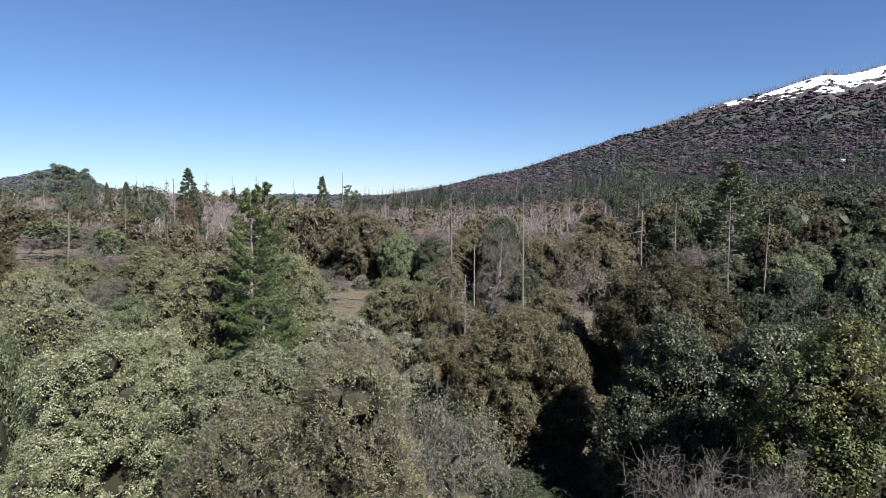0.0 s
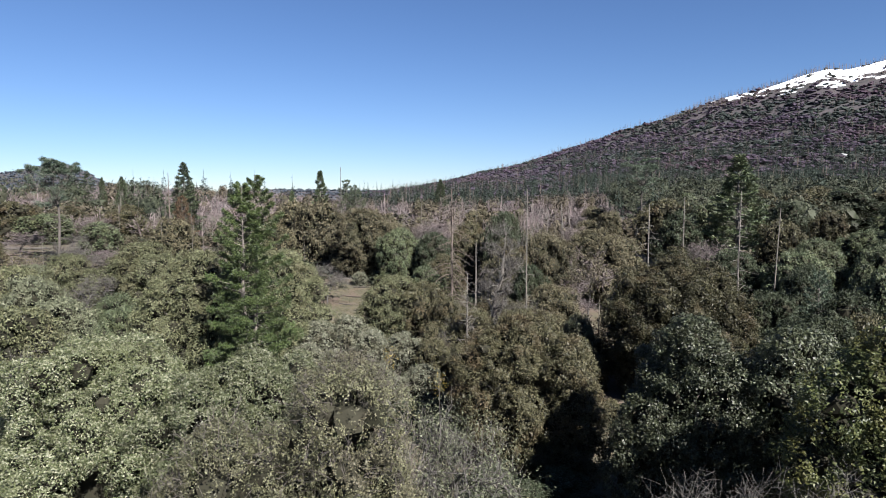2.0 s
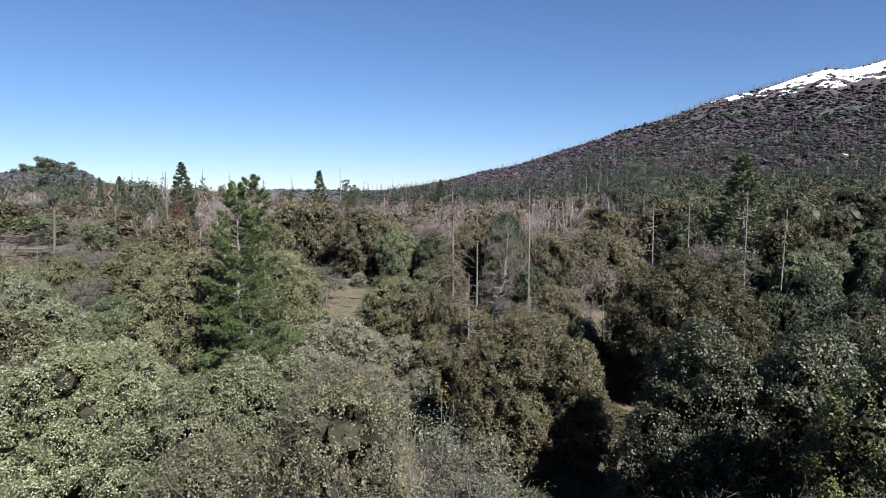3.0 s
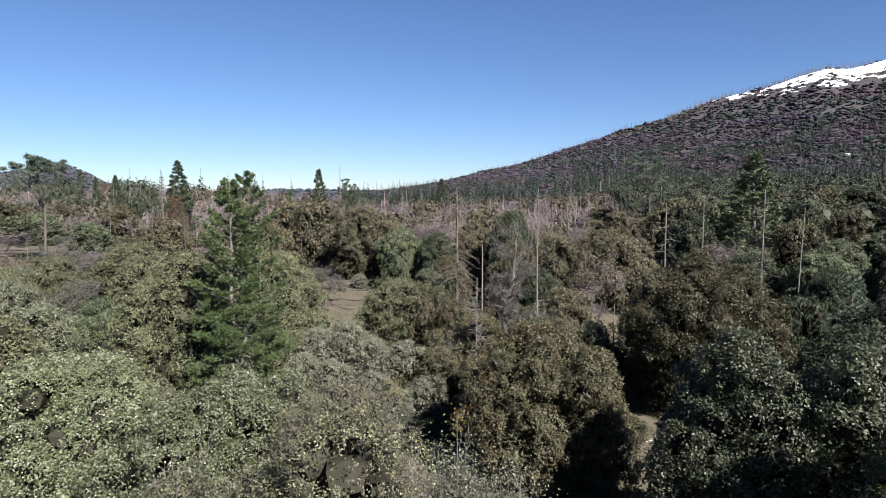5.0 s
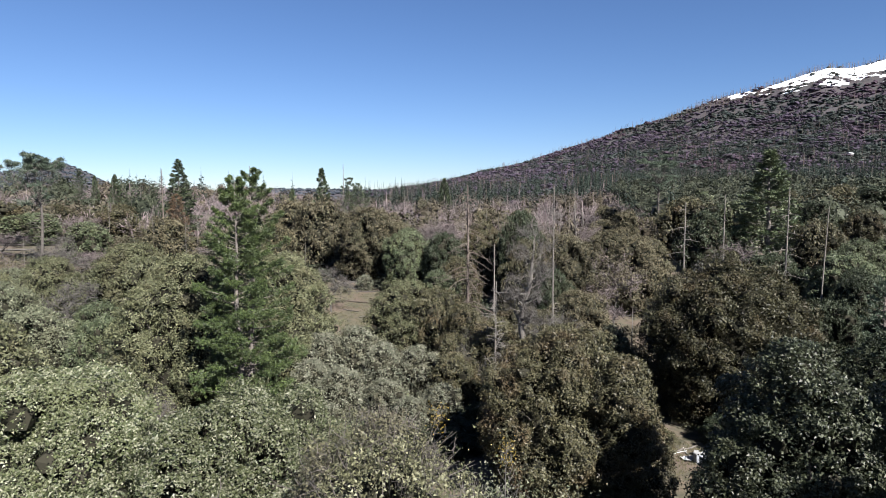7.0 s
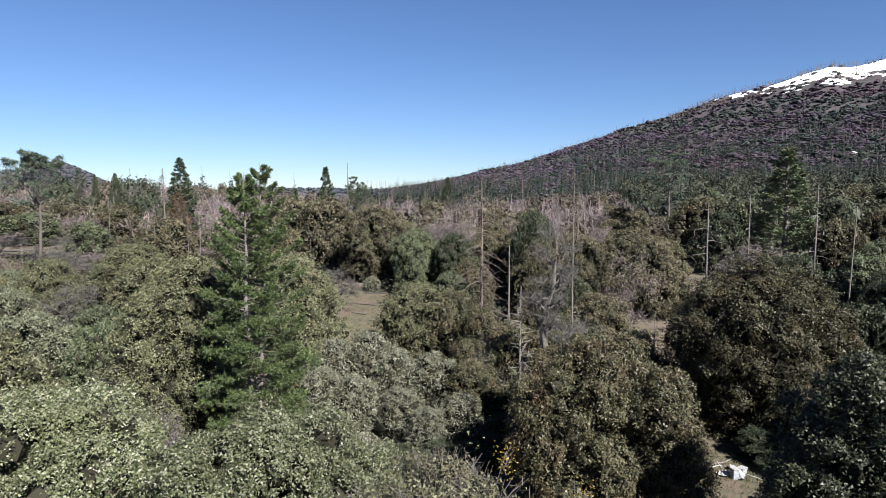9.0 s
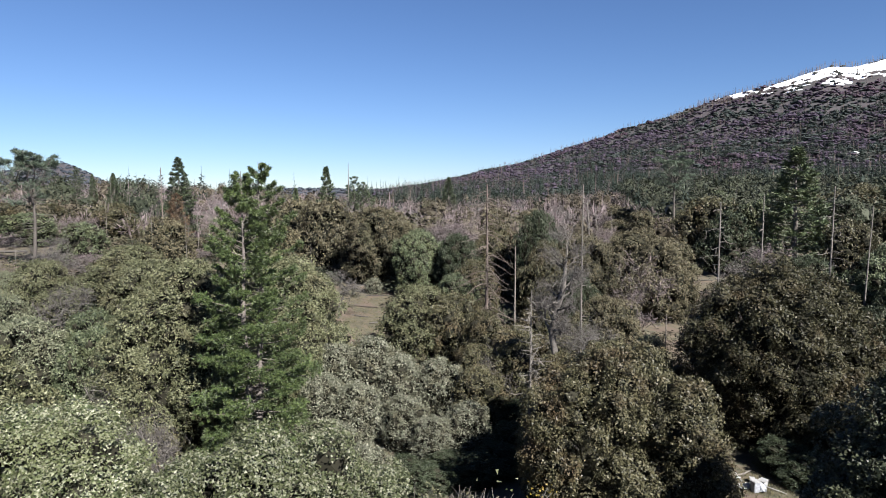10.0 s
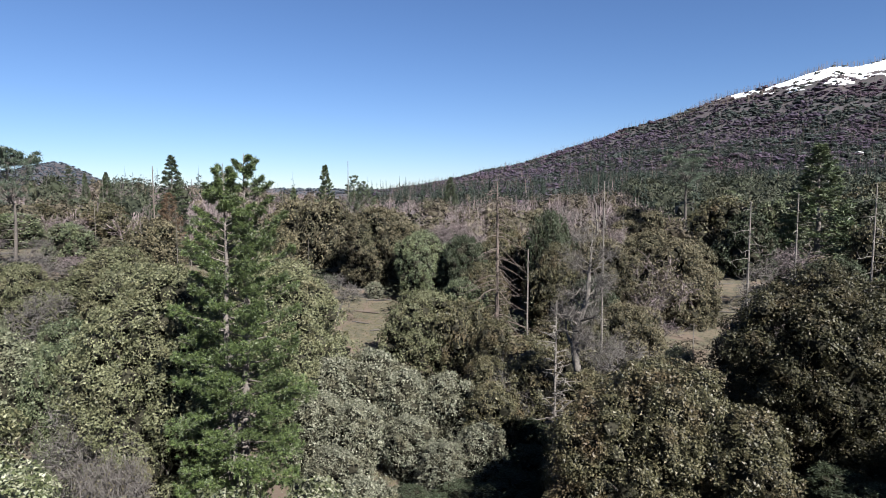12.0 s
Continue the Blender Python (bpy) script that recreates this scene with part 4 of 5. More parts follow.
for n, (x, y, top, r) in enumerate([(-15.6, 87, 2.8, 3.8), (-11.4, 88, 3.1, 3.8), (-8, 85.5, 1.8, 3.2), (-3.8, 86, 1.2, 3.4), (0.4, 83, 1.0, 3.0), (-12.6, 80, 0.4, 3.0),
                                    (-10.4, 68.5, -1.6, 2.6), (-4.6, 76, -1.8, 2.2), (-1.0, 78, -1.0, 2.6), (22, 86, 1.0, 3.0), (-16, 81, 1.0, 3.0), (-13.6, 73.5, -1.4, 2.6),
                                    (1.0, 88.5, 2.0, 3.6), (5.5, 88, 2.8, 3.8), (10.5, 88, 3.4, 3.8), (14.5, 82, 3.6, 3.6), (17, 76, 2.6, 3.4), (-7.5, 79.5, -1.0, 2.6), (13, 72, 2.0, 3.2)]):
    shrub(x, y, top, r, n % 2 if x < -0.5 else 2, "silvery grey-green shrub with a rounded crown" if x < -0.5 else "dull olive shrub with a rounded crown")
for x, y, top, r in ((-1.4, 104, 5.6, 3.8), (2.4, 100, 3.8, 3.4), (6.5, 97, 2.6, 3.4), (14.0, 99, 3.0, 3.6), (10.5, 101, 4.0, 3.6)):
    shrub(x, y, top, r, 2, "broad olive-brown shrub beside the grassy clearing", "shrubs of the clearing")
# unseen shrubs, added so dark leaves stand in for black shade on the ground
for x, y, top, r in ((7.5, 51.5, -3.6, 2.6), (10.8, 53.5, -3.6, 2.6), (5.2, 55.0, -3.8, 2.4), (12.0, 49.0, -3.6, 2.6), (9.0, 48.0, -3.8, 2.6), (-7.6, 72.6, -4.4, 2.2), (-5.0, 70.5, -4.2, 2.4), (-3.2, 73.5, -4.2, 2.4), (-1.0, 71.5, -3.8, 2.6),
                     (1.6, 74.0, -3.8, 2.6), (0.4, 78.5, -3.6, 2.6), (3.4, 78.5, -3.4, 2.8), (4.0, 83.5, -2.8, 2.8), (29.5, 70.0, -3.4, 2.8), (33.0, 68.5, -3.0, 3.0), (28.6, 73.5, -3.4, 2.6)):
    shrub(x, y, top, r, 3, "added dark green shrub standing in for shade between oaks", "shrubs of the clearing")
shrub(-16.5, 143, 2.6, 1.9, 0, "small silvery bush standing in the clearing", "shrubs of the clearing")
shrub(20.8, 71.5, -3.6, 1.7, 2, "low olive bush at the edge of the glade", "shrubs of the clearing")
shrub(26.0, 61.5, -3.4, 2.2, 0, "low grey-green bush in front of the junk pile", "shrubs of the clearing")
# ---------------------------------------------------------------- far woods
def scatter(soups, rng, at, templates, height, width):
    """Many copies of small plant templates, joined: each turned, scaled and set on the land."""
    z = land(at[:, 0], at[:, 1])
    which = rng.integers(0, len(templates), len(at))
    for k, parts in enumerate(templates):
        sel = which == k
        n = int(sel.sum())
        if not n:
            continue
        ang = rng.uniform(0, 6.28, n)
        c, s = np.cos(ang)[:, None], np.sin(ang)[:, None]
        for soup, (v, f) in zip(soups, parts):
            x = v[None, :, 0] * width[sel][:, None]
            y = v[None, :, 1] * width[sel][:, None]
            p = np.stack([x * c - y * s + at[sel, 0:1], x * s + y * c + at[sel, 1:2], v[None, :, 2] * height[sel][:, None] + z[sel][:, None]], -1)
            soup.add(p, (f[None] + (np.arange(n) * len(v))[:, None, None]).reshape(-1, f.shape[1]))


def template_of(soup):
    return soup.verts(), np.concatenate(soup.f)


def stick_template(rng, n=1):
    s = Soup()
    a = np.zeros((n, 3))
    sticks(s, a, a + [0, 0, 1], 0.009, 0.004)
    m = 5
    z = rng.uniform(0.3, 0.95, m)
    q = np.column_stack([0 * z, 0 * z, z])
    e = q + rng.normal(size=(m, 3)) * [0.09, 0.09, 0.025]
    ribbons(s, rng, q, e, 0.004, 0.002)
    return template_of(s)


def crown_template(rng, n, length, width, low=0.05, core=0.62):
    """A rough crown, one unit tall and about one unit wide."""
    s = Soup()
    form = crown_form(rng, 1.0, 0.5, 11, low, 6, 0.45)
    crown_leaves(s, rng, form, n, length, width, per=5)
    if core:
        clump_cores(s, rng, form[0], form[1] * core, 1)
    return template_of(s)


def bush_template(rng, blobs, n, length, width):
    """A low rounded bush for the far slopes."""
    s = Soup()
    mid = np.column_stack([rng.normal(0, 0.1, (blobs, 2)), rng.uniform(0.3, 0.4, blobs)])
    rad = rng.uniform(0.38, 0.5, blobs)
    clump_cores(s, rng, mid, rad, 1)
    d = unit(rng.normal(size=(n, 3)) + [0, 0, 0.4])
    k = rng.integers(0, blobs, n)
    slivers(s, mid[k] + d * rad[k, None], rng.normal(size=(n, 3)), d + rng.normal(0, 0.4, (n, 3)), length, width)
    return template_of(s)


def twig_template(rng, n):
    s = Soup()
    d = unit(rng.normal(size=(n, 3)) + [0, 0, 0.6])
    p = np.array([0, 0, 0.42]) + d * rng.uniform(0.1, 0.36, (n, 1)) * [1.15, 1.15, 1.0]
    blades(s, p, d + rng.normal(size=(n, 3)) * 0.35 + [0, 0, 0.3], rng.normal(size=(n, 3)), rng.uniform(0.1, 0.24, n), 0.016, 0.08)
    a = np.tile([[0, 0, 0.0]], (5, 1))
    e = np.array([0, 0, 0.5]) + rng.normal(0, 0.2, (5, 3))
    ribbons(s, rng, a, e, 0.02, 0.008)
    return template_of(s)


def cone_template(rng, n, length, width):
    s = Soup()
    f = np.sqrt(rng.uniform(0, 1, n))                # more boughs low down
    z = 1 - 0.92 * f
    ang = rng.uniform(0, 6.28, n)
    out = np.column_stack([np.cos(ang), np.sin(ang), rng.uniform(-0.35, 0.25, n)])
    base = np.column_stack([0 * z, 0 * z, z])
    reach = 0.06 + 0.5 * (1 - z) * rng.uniform(0.65, 1.15, n)
    blades(s, base + out * 0.15 * reach[:, None], out, rng.normal(size=(n, 3)) * 0.5 + [0, 0, 1], reach, width * (0.5 + reach), 0.12)
    sticks(s, np.array([[0, 0, 0.0]]), np.array([[0, 0, 1.02]]), 0.03, 0.006)
    return template_of(s)


def in_fan(rng, n, az0, az1, r0, r1, power=1.0):
    az = np.radians(rng.uniform(az0, az1, n))
    r = (r0 ** power + rng.random(n) * (r1 ** power - r0 ** power)) ** (1 / power)
    return np.column_stack([r * np.sin(az), r * np.cos(az)])


def open_ground(p):
    """Where the clearings and meadows keep free of trees."""
    x, y = p[:, 0], p[:, 1]
    hit = np.zeros(len(p), bool)
    for cx, cy, rx, ry, turn in ((-15.5, 132, 5.5, 18, 0.1), (46, 128, 6, 26, -0.4), (66, 180, 8, 34, -0.45), (84, 154, 15, 10, 0.3), (-106, 160, 22, 14, 0.0)):
        c, s = math.cos(turn), math.sin(turn)
        u, w = (x - cx) * c + (y - cy) * s, -(x - cx) * s + (y - cy) * c
        hit |= (u / rx) ** 2 + (w / ry) ** 2 < 1
    return hit


def low_before(p):
    """Trees stand lower in front of the tall lone conifers."""
    az, r = np.degrees(np.arctan2(p[:, 0], p[:, 1])), np.hypot(p[:, 0], p[:, 1])
    k = np.ones(len(p))
    for a, far in ((18.9, 215), (26.4, 168), (-30.7, 156), (-21.4, 212)):
        k[(np.abs(az - a) < 2.6) & (r < far)] = 0.5
    return k


def stuff(name, soup, material, label, category):
    tagged(new(name, soup.mesh(name, material)), label, category, kind="stuff")


rng = np.random.default_rng(5)
# single trees fill the valley between the named ones
taken = [(o.location.x, o.location.y) for o in scene.objects if o.type == "EMPTY"]
kinds_left, kinds_mid, kinds_right = ("bare", "grey", "olive", "bare", "brown"), ("bare", "brown", "half", "brown", "bare"), ("dark", "olive", "green", "dark", "olive")
count = 0
for x, y in in_fan(rng, 700, -38, 38, 118, 250, 2.0):
    if open_ground(np.array([[x, y]]))[0] or min((x - a) ** 2 + (y - b) ** 2 for a, b in taken) < (5.5 + y * 0.014) ** 2 or count >= 75:
        continue
    taken.append((x, y))
    side = kinds_left if x < -0.28 * y else kinds_right if x > 0.40 * y else kinds_mid
    h = rng.uniform(7, 12) * (1.15 if side is kinds_right else 0.8 if side is kinds_left else 1.0) * float(low_before(np.array([[x, y]]))[0])
    mid_tree(side[rng.integers(0, 5)], x, y, float(land(x, y)) + h, rng.uniform(4.0, 6.2), count)
    count += 1

# farther woods, too many to count
far_leaf = [[crown_template(rng, 300, 0.09, 0.07)] for _ in range(4)]
fine_leaf = [[crown_template(rng, 520, 0.06, 0.046)] for _ in range(4)]
far_twig = [[twig_template(rng, 85)] for _ in range(4)]
far_cone = [[cone_template(rng, 100, 0.3, 0.075)] for _ in range(4)]
hill_cone = [[cone_template(rng, 24, 0.3, 0.1)] for _ in range(5)]
hill_bush = [[bush_template(rng, 1, 9, 0.36, 0.28)] for _ in range(6)]
poles = [[stick_template(rng)] for _ in range(4)]

woods, mauve, conifers, pale_poles, brown_woods = Soup(), Soup(), Soup(), Soup(), Soup()
at = in_fan(rng, 850, -40, 22, 195, 520, 1.4)
at = at[~open_ground(at)]
scatter([mauve], rng, at, far_twig, rng.uniform(6, 11, len(at)), rng.uniform(8, 13, len(at)))
at = in_fan(rng, 140, -40, 20, 200, 520, 1.4)
at = at[~open_ground(at)]
scatter([brown_woods], rng, at, far_leaf, rng.uniform(6, 11, len(at)), rng.uniform(7, 12, len(at)))
at = np.concatenate([in_fan(rng, 80, 18, 40, 200, 300, 1.5), in_fan(rng, 12, -40, -20, 200, 300, 1.3)])
at = at[~open_ground(at)]
scatter([woods], rng, at, fine_leaf, rng.uniform(8, 14, len(at)), rng.uniform(9, 14, len(at)))
at = np.concatenate([in_fan(rng, 290, 16, 40, 300, 560, 1.3), in_fan(rng, 20, -40, -20, 300, 480, 1.3)])
scatter([woods], rng, at, far_leaf, rng.uniform(8, 14, len(at)), rng.uniform(8, 13, len(at)))
at = np.concatenate([in_fan(rng, 260, -8, 40, 380, 700, 1.0), in_fan(rng, 22, -40, -12, 300, 560), in_fan(rng, 50, 16, 40, 230, 400), in_fan(rng, 90, -7, 10, 400, 600)])
scatter([conifers], rng, at, far_cone, rng.uniform(12, 23, len(at)), rng.uniform(6, 9, len(at)))
at = np.concatenate([in_fan(rng, 200, -36, 20, 150, 420, 1.5), in_fan(rng, 40, 16, 38, 220, 500)])
at = at[~open_ground(at)]
scatter([pale_poles], rng, at, poles, rng.uniform(9, 17, len(at)), rng.uniform(7, 10, len(at)))
stuff("distant_bare_woods", mauve, LEAF["mauve"], "far leafless mauve-brown oak woods in the valley", "woods")
stuff("distant_brown_woods", brown_woods, LEAF["far_brown"], "far oak woods with dry brown leaves", "woods")
stuff("distant_oak_woods", woods, LEAF["far_oak"], "far olive-green oak woods at the mountain foot", "woods")
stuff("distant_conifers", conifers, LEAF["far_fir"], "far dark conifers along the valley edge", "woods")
stuff("distant_dead_stems", pale_poles, BARK["dead"], "many far bleached dead conifer stems", "dead trees")

# undergrowth between the trees
under_brown, under_green = Soup(), Soup()
low_leaf = [[crown_template(rng, 330, 0.1, 0.078, 0.02, 0)] for _ in range(4)]
for soup, n, a0, a1 in ((under_brown, 420, -38, 22), (under_green, 260, -38, 38)):
    at = in_fan(rng, n, a0, a1, 92, 260, 1.5)
    at = at[~open_ground(at)]
    scatter([soup], rng, at, low_leaf, rng.uniform(1.5, 4.5, len(at)), rng.uniform(4, 8, len(at)))
stuff("brown_undergrowth", under_brown, LEAF["far_brown"], "dry brown brush between the valley trees", "undergrowth")
stuff("green_undergrowth", under_green, LEAF["far_oak"], "olive-green brush between the valley trees", "undergrowth")

# the mountainside
slope_trees, slope_scrub, slope_brush, slope_poles, haze_scrub = (Soup() for _ in range(5))


def height_share(at):
    """0 at the foot of the mountain, 1 at its crest."""
    return np.clip(land(at[:, 0], at[:, 1]) / 300, 0, 1)


at = np.concatenate([in_fan(rng, 1300, -4, 15, 480, 1500, 1.1), in_fan(rng, 6200, 13, 41, 480, 1500, 1.1)])
at = at[rng.random(len(at)) < np.clip(1.15 - 1.7 * height_share(at) + 0.3 * waves(at[:, 0], at[:, 1], 60), 0.07, 1)]
scatter([slope_trees], rng, at, hill_cone, rng.uniform(8, 21, len(at)), rng.uniform(5, 9, len(at)))
at = in_fan(rng, 13500, -6, 42, 480, 1760, 1.3)
green = waves(at[:, 0], at[:, 1], 70) + 0.7 * waves(at[:, 0], at[:, 1], 23) + rng.normal(0, 0.35, len(at)) > 0.25 - 0.012 * (np.degrees(np.arctan2(at[:, 0], at[:, 1])) - 18)
high = (land(at[:, 0], at[:, 1]) > 250) & (np.degrees(np.arctan2(at[:, 0], at[:, 1])) > 23)
keep = rng.random(len(at)) < np.clip(1.7 - 1.25 * height_share(at), 0.3, 1) * np.where(high, 0.3, 1.0)
for soup, sel in ((slope_brush, keep & green), (slope_scrub, keep & ~green)):
    scatter([soup], rng, at[sel], hill_bush, rng.uniform(3, 7, sel.sum()), rng.uniform(8, 17, sel.sum()))
at = np.concatenate([in_fan(rng, 1500, -4, 41, 500, 1760, 1.2), in_fan(rng, 750, 4, 41, 1610, 1790), in_fan(rng, 900, 21, 41, 1600, 1790)])
scatter([slope_poles], rng, at, poles, rng.uniform(8, 19, len(at)), rng.uniform(26, 42, len(at)))
# brush of the far hills, coloured blue-grey in place of haze
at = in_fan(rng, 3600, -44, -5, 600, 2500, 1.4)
scatter([haze_scrub], rng, at, hill_bush, rng.uniform(4, 7, len(at)), rng.uniform(7, 14, len(at)))
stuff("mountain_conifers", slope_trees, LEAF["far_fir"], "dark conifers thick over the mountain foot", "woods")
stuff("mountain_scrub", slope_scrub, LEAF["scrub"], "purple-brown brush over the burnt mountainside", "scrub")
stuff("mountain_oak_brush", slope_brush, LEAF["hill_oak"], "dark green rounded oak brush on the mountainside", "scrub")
stuff("mountain_dead_stems", slope_poles, BARK["brown_dead"], "grey burnt dead stems on the mountainside", "dead trees")
stuff("far_hill_brush", haze_scrub, LEAF["haze_scrub"], "brush coloured haze blue over the far valley hills", "scrub")

# ---------------------------------------------------------------- small things on the ground
def log(x, y, length, r, turn, label, bark="dead", stubs=3, seed=1):
    q = np.random.default_rng(seed)
    ob = thing("fallen_log", (x, y, float(land(x, y))), label, "log", "fallen logs", turn)
    s = Soup()
    p = np.column_stack([np.linspace(-length / 2, length / 2, 7), np.cumsum(q.normal(0, 0.16, 7)), np.full(7, r * 0.8)])
    tube(s, p, np.linspace(r, r * 0.6, 7), 8, 0.08, q)
    part("trunk", s.mesh("log", BARK[bark], True), ob)
    for k in range(stubs):
        a = p[1 + k % 5]
        b = Soup()
        e = a + np.array([q.normal(0, 0.3), q.normal(0, 0.5), q.uniform(0.2, 0.7)]) * (0.6 + length * 0.08)
        tube(b, [a, (a + e) / 2, e], [r * 0.35, r * 0.25, r * 0.1], 5)
        part("branch", b.mesh("log_branch", BARK[bark], True), ob)


log(-17.0, 134.5, 5.0, 0.17, -0.25, "brown rotten log lying in the grassy clearing", "brown_dead", 3, 301)
log(-15.5, 141.5, 4.5, 0.13, 0.12, "grey log lying across the clearing", "twig", 3, 302)
log(-20.0, 148.0, 5.0, 0.14, 0.5, "grey fallen log under the trees", "dead", 2, 303)
log(-102, 158, 11.0, 0.3, 0.2, "grey fallen log on bare earth", "twig", 3, 304)
log(-108, 164, 12.0, 0.28, -0.15, "grey fallen log on bare earth", "twig", 3, 305)
log(-98, 152, 8.0, 0.25, 0.6, "brown fallen log on bare earth", "brown_dead", 3, 306)
log(56, 136, 7.0, 0.2, 0.3, "grey fallen log on the meadow path", "dead", 3, 307)
log(46, 124, 5.0, 0.16, -0.3, "grey fallen log on the meadow path", "dead", 2, 308)
log(88, 150, 8.0, 0.2, 0.2, "pale fallen log in the meadow", "dead", 2, 309)
for n, (x, y, turn, size) in enumerate(((43, 118, 0.2, 4), (47, 131, -0.2, 5), (50, 138, 0.1, 6), (41, 112, 0.4, 3.5), (54, 145, 0.0, 6), (-14, 124, 0.3, 3), (-17.5, 128, -0.4, 3.5))):
    log(x, y, size, 0.12, turn, "grey fallen branch lying in the dry grass", "twig", 4, 320 + n)
log(24.0, 72.4, 3.2, 0.1, 0.35, "thin bleached branch lying in the glade", "dead", 1, 310)

WHITE = plain_material("white_plastic", (0.24, 0.24, 0.24), (0.13, 0.13, 0.13), 0.45, 6)
GREY = plain_material("weathered_grey_sheet", (0.20, 0.21, 0.23), (0.11, 0.115, 0.13), 0.55, 4)
METAL = plain_material("dull_metal", (0.3, 0.31, 0.32), (0.16, 0.15, 0.14), 0.4, 5)


def solid(bm_fill, name, material, bevel=0.03):
    bm = bmesh.new()
    bm_fill(bm)
    bmesh.ops.bevel(bm, geom=list(bm.edges), offset=bevel, segments=2, affect="EDGES", clamp_overlap=True)
    me = bpy.data.meshes.new(name)
    bm.to_mesh(me)
    bm.free()
    me.materials.append(material)
    return me


def box(w, d, h, z=0.0, taper=1.0, m=None):
    def fill(bm):
        bmesh.ops.create_cube(bm, size=1.0)
        for v in bm.verts:
            k = taper if v.co.z < 0 else 1.0
            v.co = Vector((v.co.x * w * k, v.co.y * d * k, (v.co.z + 0.5) * h + z))
        if m is not None:
            bmesh.ops.transform(bm, matrix=m, verts=bm.verts)
    return fill


def sheet(w, d, rise, seed, material):
    """A crumpled sheet with real thickness."""
    q = np.random.default_rng(seed)
    n = 9
    x, y = np.meshgrid(np.linspace(-w / 2, w / 2, n), np.linspace(-d / 2, d / 2, n), indexing="ij")
    z = rise * (0.5 + 0.5 * np.sin(3 * x / w + 1) * np.cos(4 * y / d)) + q.normal(0, 0.06, x.shape) + 0.05
    top = np.stack([x, y, z], -1).reshape(-1, 3)
    i, j = np.meshgrid(np.arange(n - 1), np.arange(n - 1), indexing="ij")
    f = np.stack([i * n + j, (i + 1) * n + j, (i + 1) * n + j + 1, i * n + j + 1], -1).reshape(-1, 4)
    s = Soup()
    s.add(top, f)
    s.add(top - [0, 0, 0.03], f[:, ::-1])
    return s.mesh("sheet", material)


def junk(name, x, y, label, category, parts, turn=0.0, lift=0.0):
    ob = thing(name, (x, y, float(land(x, y)) + lift), label, category, "junk in the glade", turn)
    for n, me in parts:
        part(n, me, ob)


bin_body = solid(box(0.62, 0.62, 0.95, 0.0, 0.8), "bin_body", GREY)
bin_lid = solid(box(0.7, 0.7, 0.08, 0.95), "bin_lid", WHITE)
junk("plastic_bin", 23.6, 69.2, "upright grey bin with a white lid in the glade", "bin", [("body", bin_body), ("lid", bin_lid)], 0.2)
junk("tub", 24.9, 70.3, "white plastic tub lying among junk", "tub", [("body", solid(box(0.8, 0.6, 0.55, 0.0, 0.85), "tub_body", WHITE)), ("rim", solid(box(0.9, 0.7, 0.05, 0.55), "tub_rim", WHITE))], 0.6)
junk("tub", 24.3, 71.0, "small white plastic tub in the grass", "tub", [("body", solid(box(0.5, 0.4, 0.4, 0.0, 0.85), "tub_body", WHITE)), ("rim", solid(box(0.56, 0.46, 0.04, 0.4), "tub_rim", WHITE))], 1.2)
junk("plastic_sheet", 23.1, 69.9, "crumpled white plastic sheet on the grass", "sheet", [("sheet", sheet(1.3, 1.0, 0.35, 311, WHITE))], 0.3)
junk("plastic_sheet", 24.2, 69.6, "crumpled grey sheet thrown over junk", "sheet", [("sheet", sheet(1.5, 1.1, 0.5, 312, GREY))], 1.1)
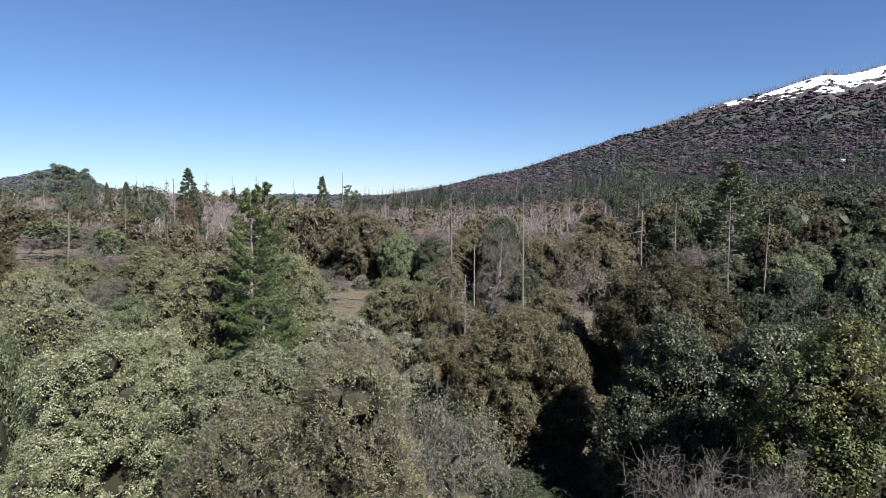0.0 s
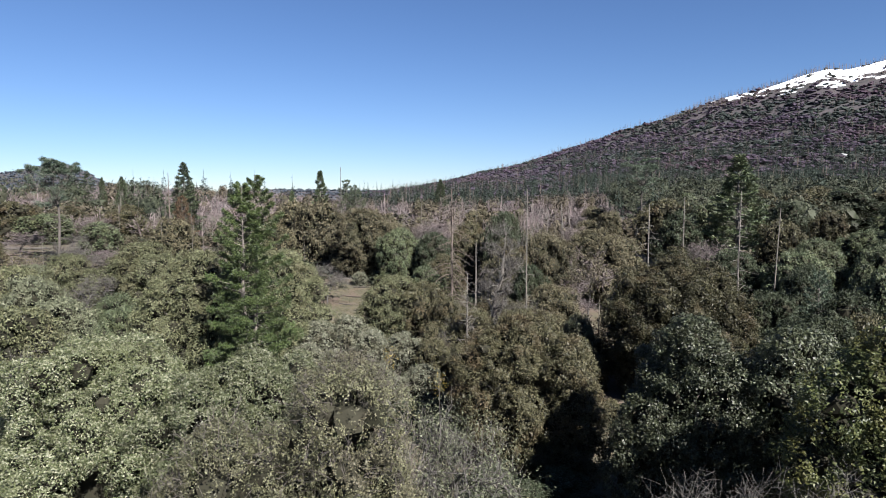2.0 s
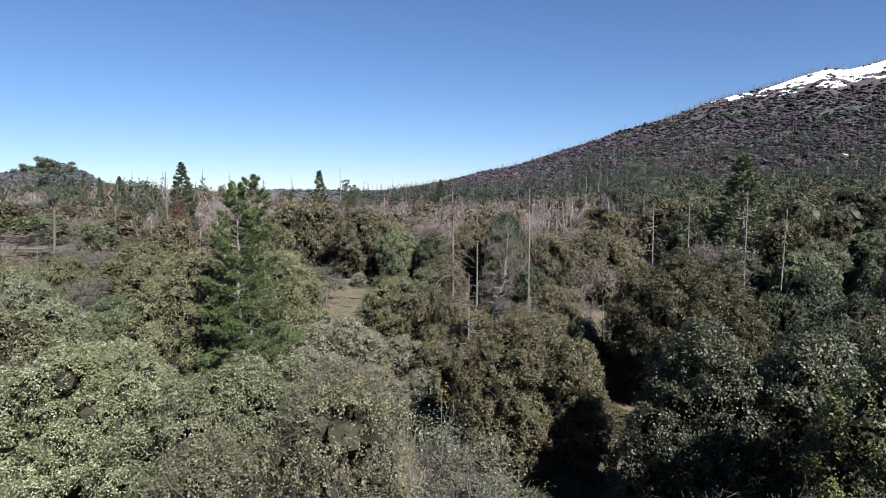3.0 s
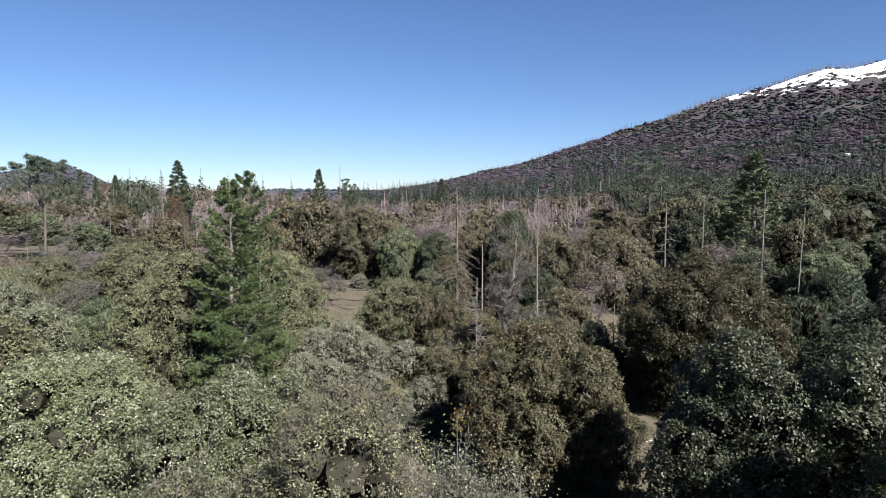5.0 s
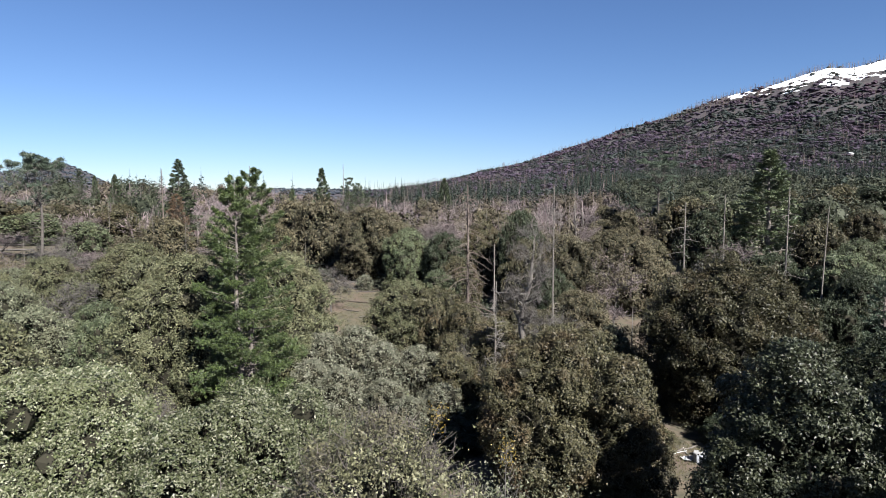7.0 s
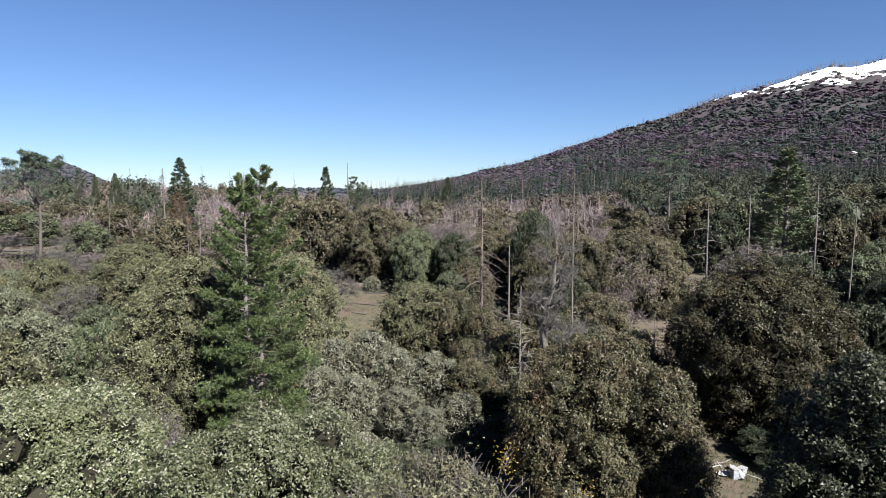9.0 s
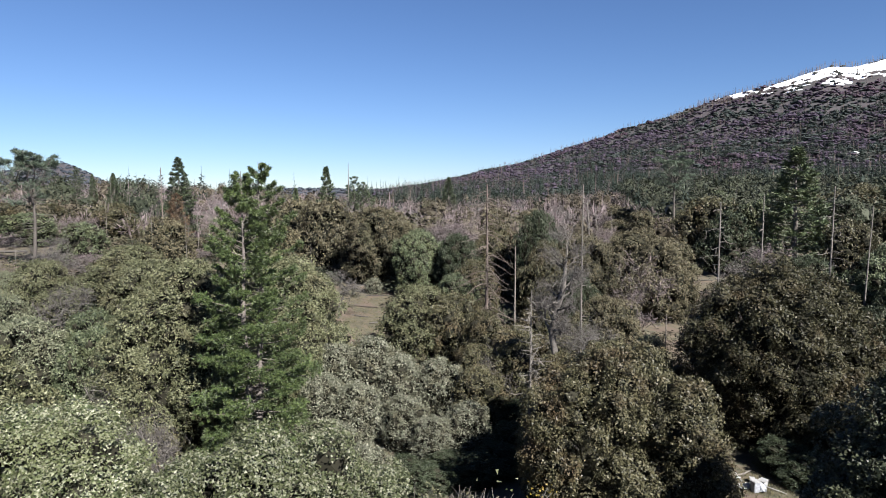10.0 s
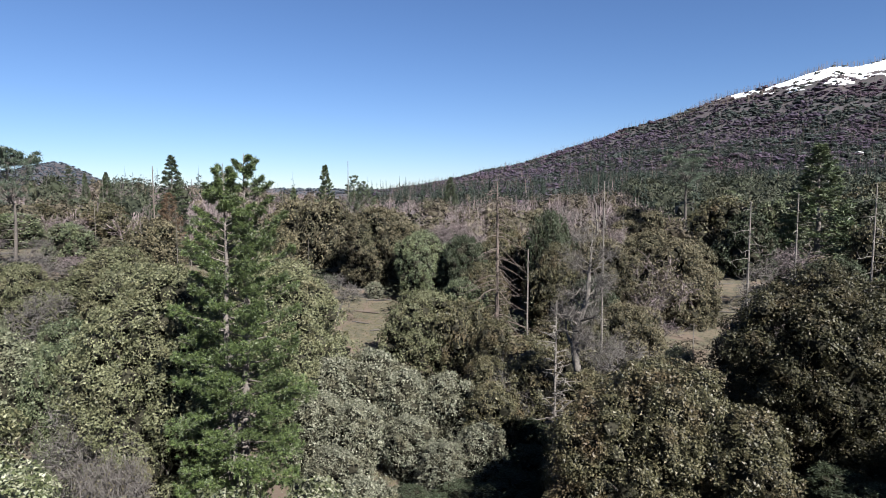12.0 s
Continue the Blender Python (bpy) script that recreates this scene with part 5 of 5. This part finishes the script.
for k, (x, y, turn) in enumerate(((22.9, 71.6, 0.4), (23.6, 72.0, 1.4), (25.6, 69.5, 2.2))):
    s = Soup()
    tube(s, [(-0.9, 0, 0.06), (0, 0.05, 0.08), (0.9, 0, 0.06)], [0.045, 0.045, 0.045], 8)
    junk("metal_pipe", x, y, "thin pale pipe lying on the grass", "pipe", [("pipe", s.mesh("pipe", METAL, True))], turn)


def far_house(x, y, turn):
    """A small pale house high on the far slope."""
    ob = thing("house", (x, y, float(land(x, y))), "small white house with a grey roof among far conifers", "house", "", turn)
    part("wall", solid(box(13, 7, 4.2, -0.8), "house_wall", WHITE, 0.05), ob)
    s = Soup()
    v = [(-7, -4.2, 3.2), (7, -4.2, 3.2), (7, 4.2, 3.2), (-7, 4.2, 3.2), (-7, 0, 5.6), (7, 0, 5.6)]
    s.add(v, [[0, 1, 5, 4], [2, 3, 4, 5], [0, 3, 2, 1]])
    s.add(v, [[0, 4, 3], [1, 2, 5]])
    part("roof", s.mesh("house_roof", METAL), ob)
    dark = plain_material("dark_window", (0.03, 0.035, 0.04), (0.02, 0.022, 0.025), 0.2)
    for wx in (-4, -1, 3):
        part("window", solid(box(1.4, 0.1, 1.3, 1.0, 1.0, Matrix.Translation((wx, -3.53, 0))), "house_window", dark, 0.02), ob)


far_house(511, 754, 0.6)

# grass in the clearings: short dry tufts, far too many to count
grass = Soup()
grng = np.random.default_rng(8)
spots = [(-16, 132, 7, 18, 1800), (-9, 79, 5, 9, 900), (24, 70, 5, 5, 900), (46, 126, 6, 22, 1500), (86, 152, 18, 12, 700), (3, 46, 6, 8, 500)]
for cx, cy, rx, ry, n in spots:
    p = np.column_stack([cx + grng.normal(0, rx * 0.55, n), cy + grng.normal(0, ry * 0.55, n)])
    base = np.repeat(np.column_stack([p, land(p[:, 0], p[:, 1]) - 0.02]), 5, 0)
    base[:, :2] += grng.normal(0, 0.09, (len(base), 2))
    slivers(grass, base, grng.normal(size=base.shape) * 0.45 + [0, 0, 1], grng.normal(size=base.shape), grng.uniform(0.12, 0.34, len(base)), 0.05)
stuff("grass", grass, leaf_material("dry_grass", (0.034, 0.034, 0.014), (0.062, 0.058, 0.026), (0.105, 0.092, 0.05), (0.06, 0.047, 0.027), 0.5, 0.8, 0.2, 0.2), "short dry olive grass tufts in the clearings", "grass")
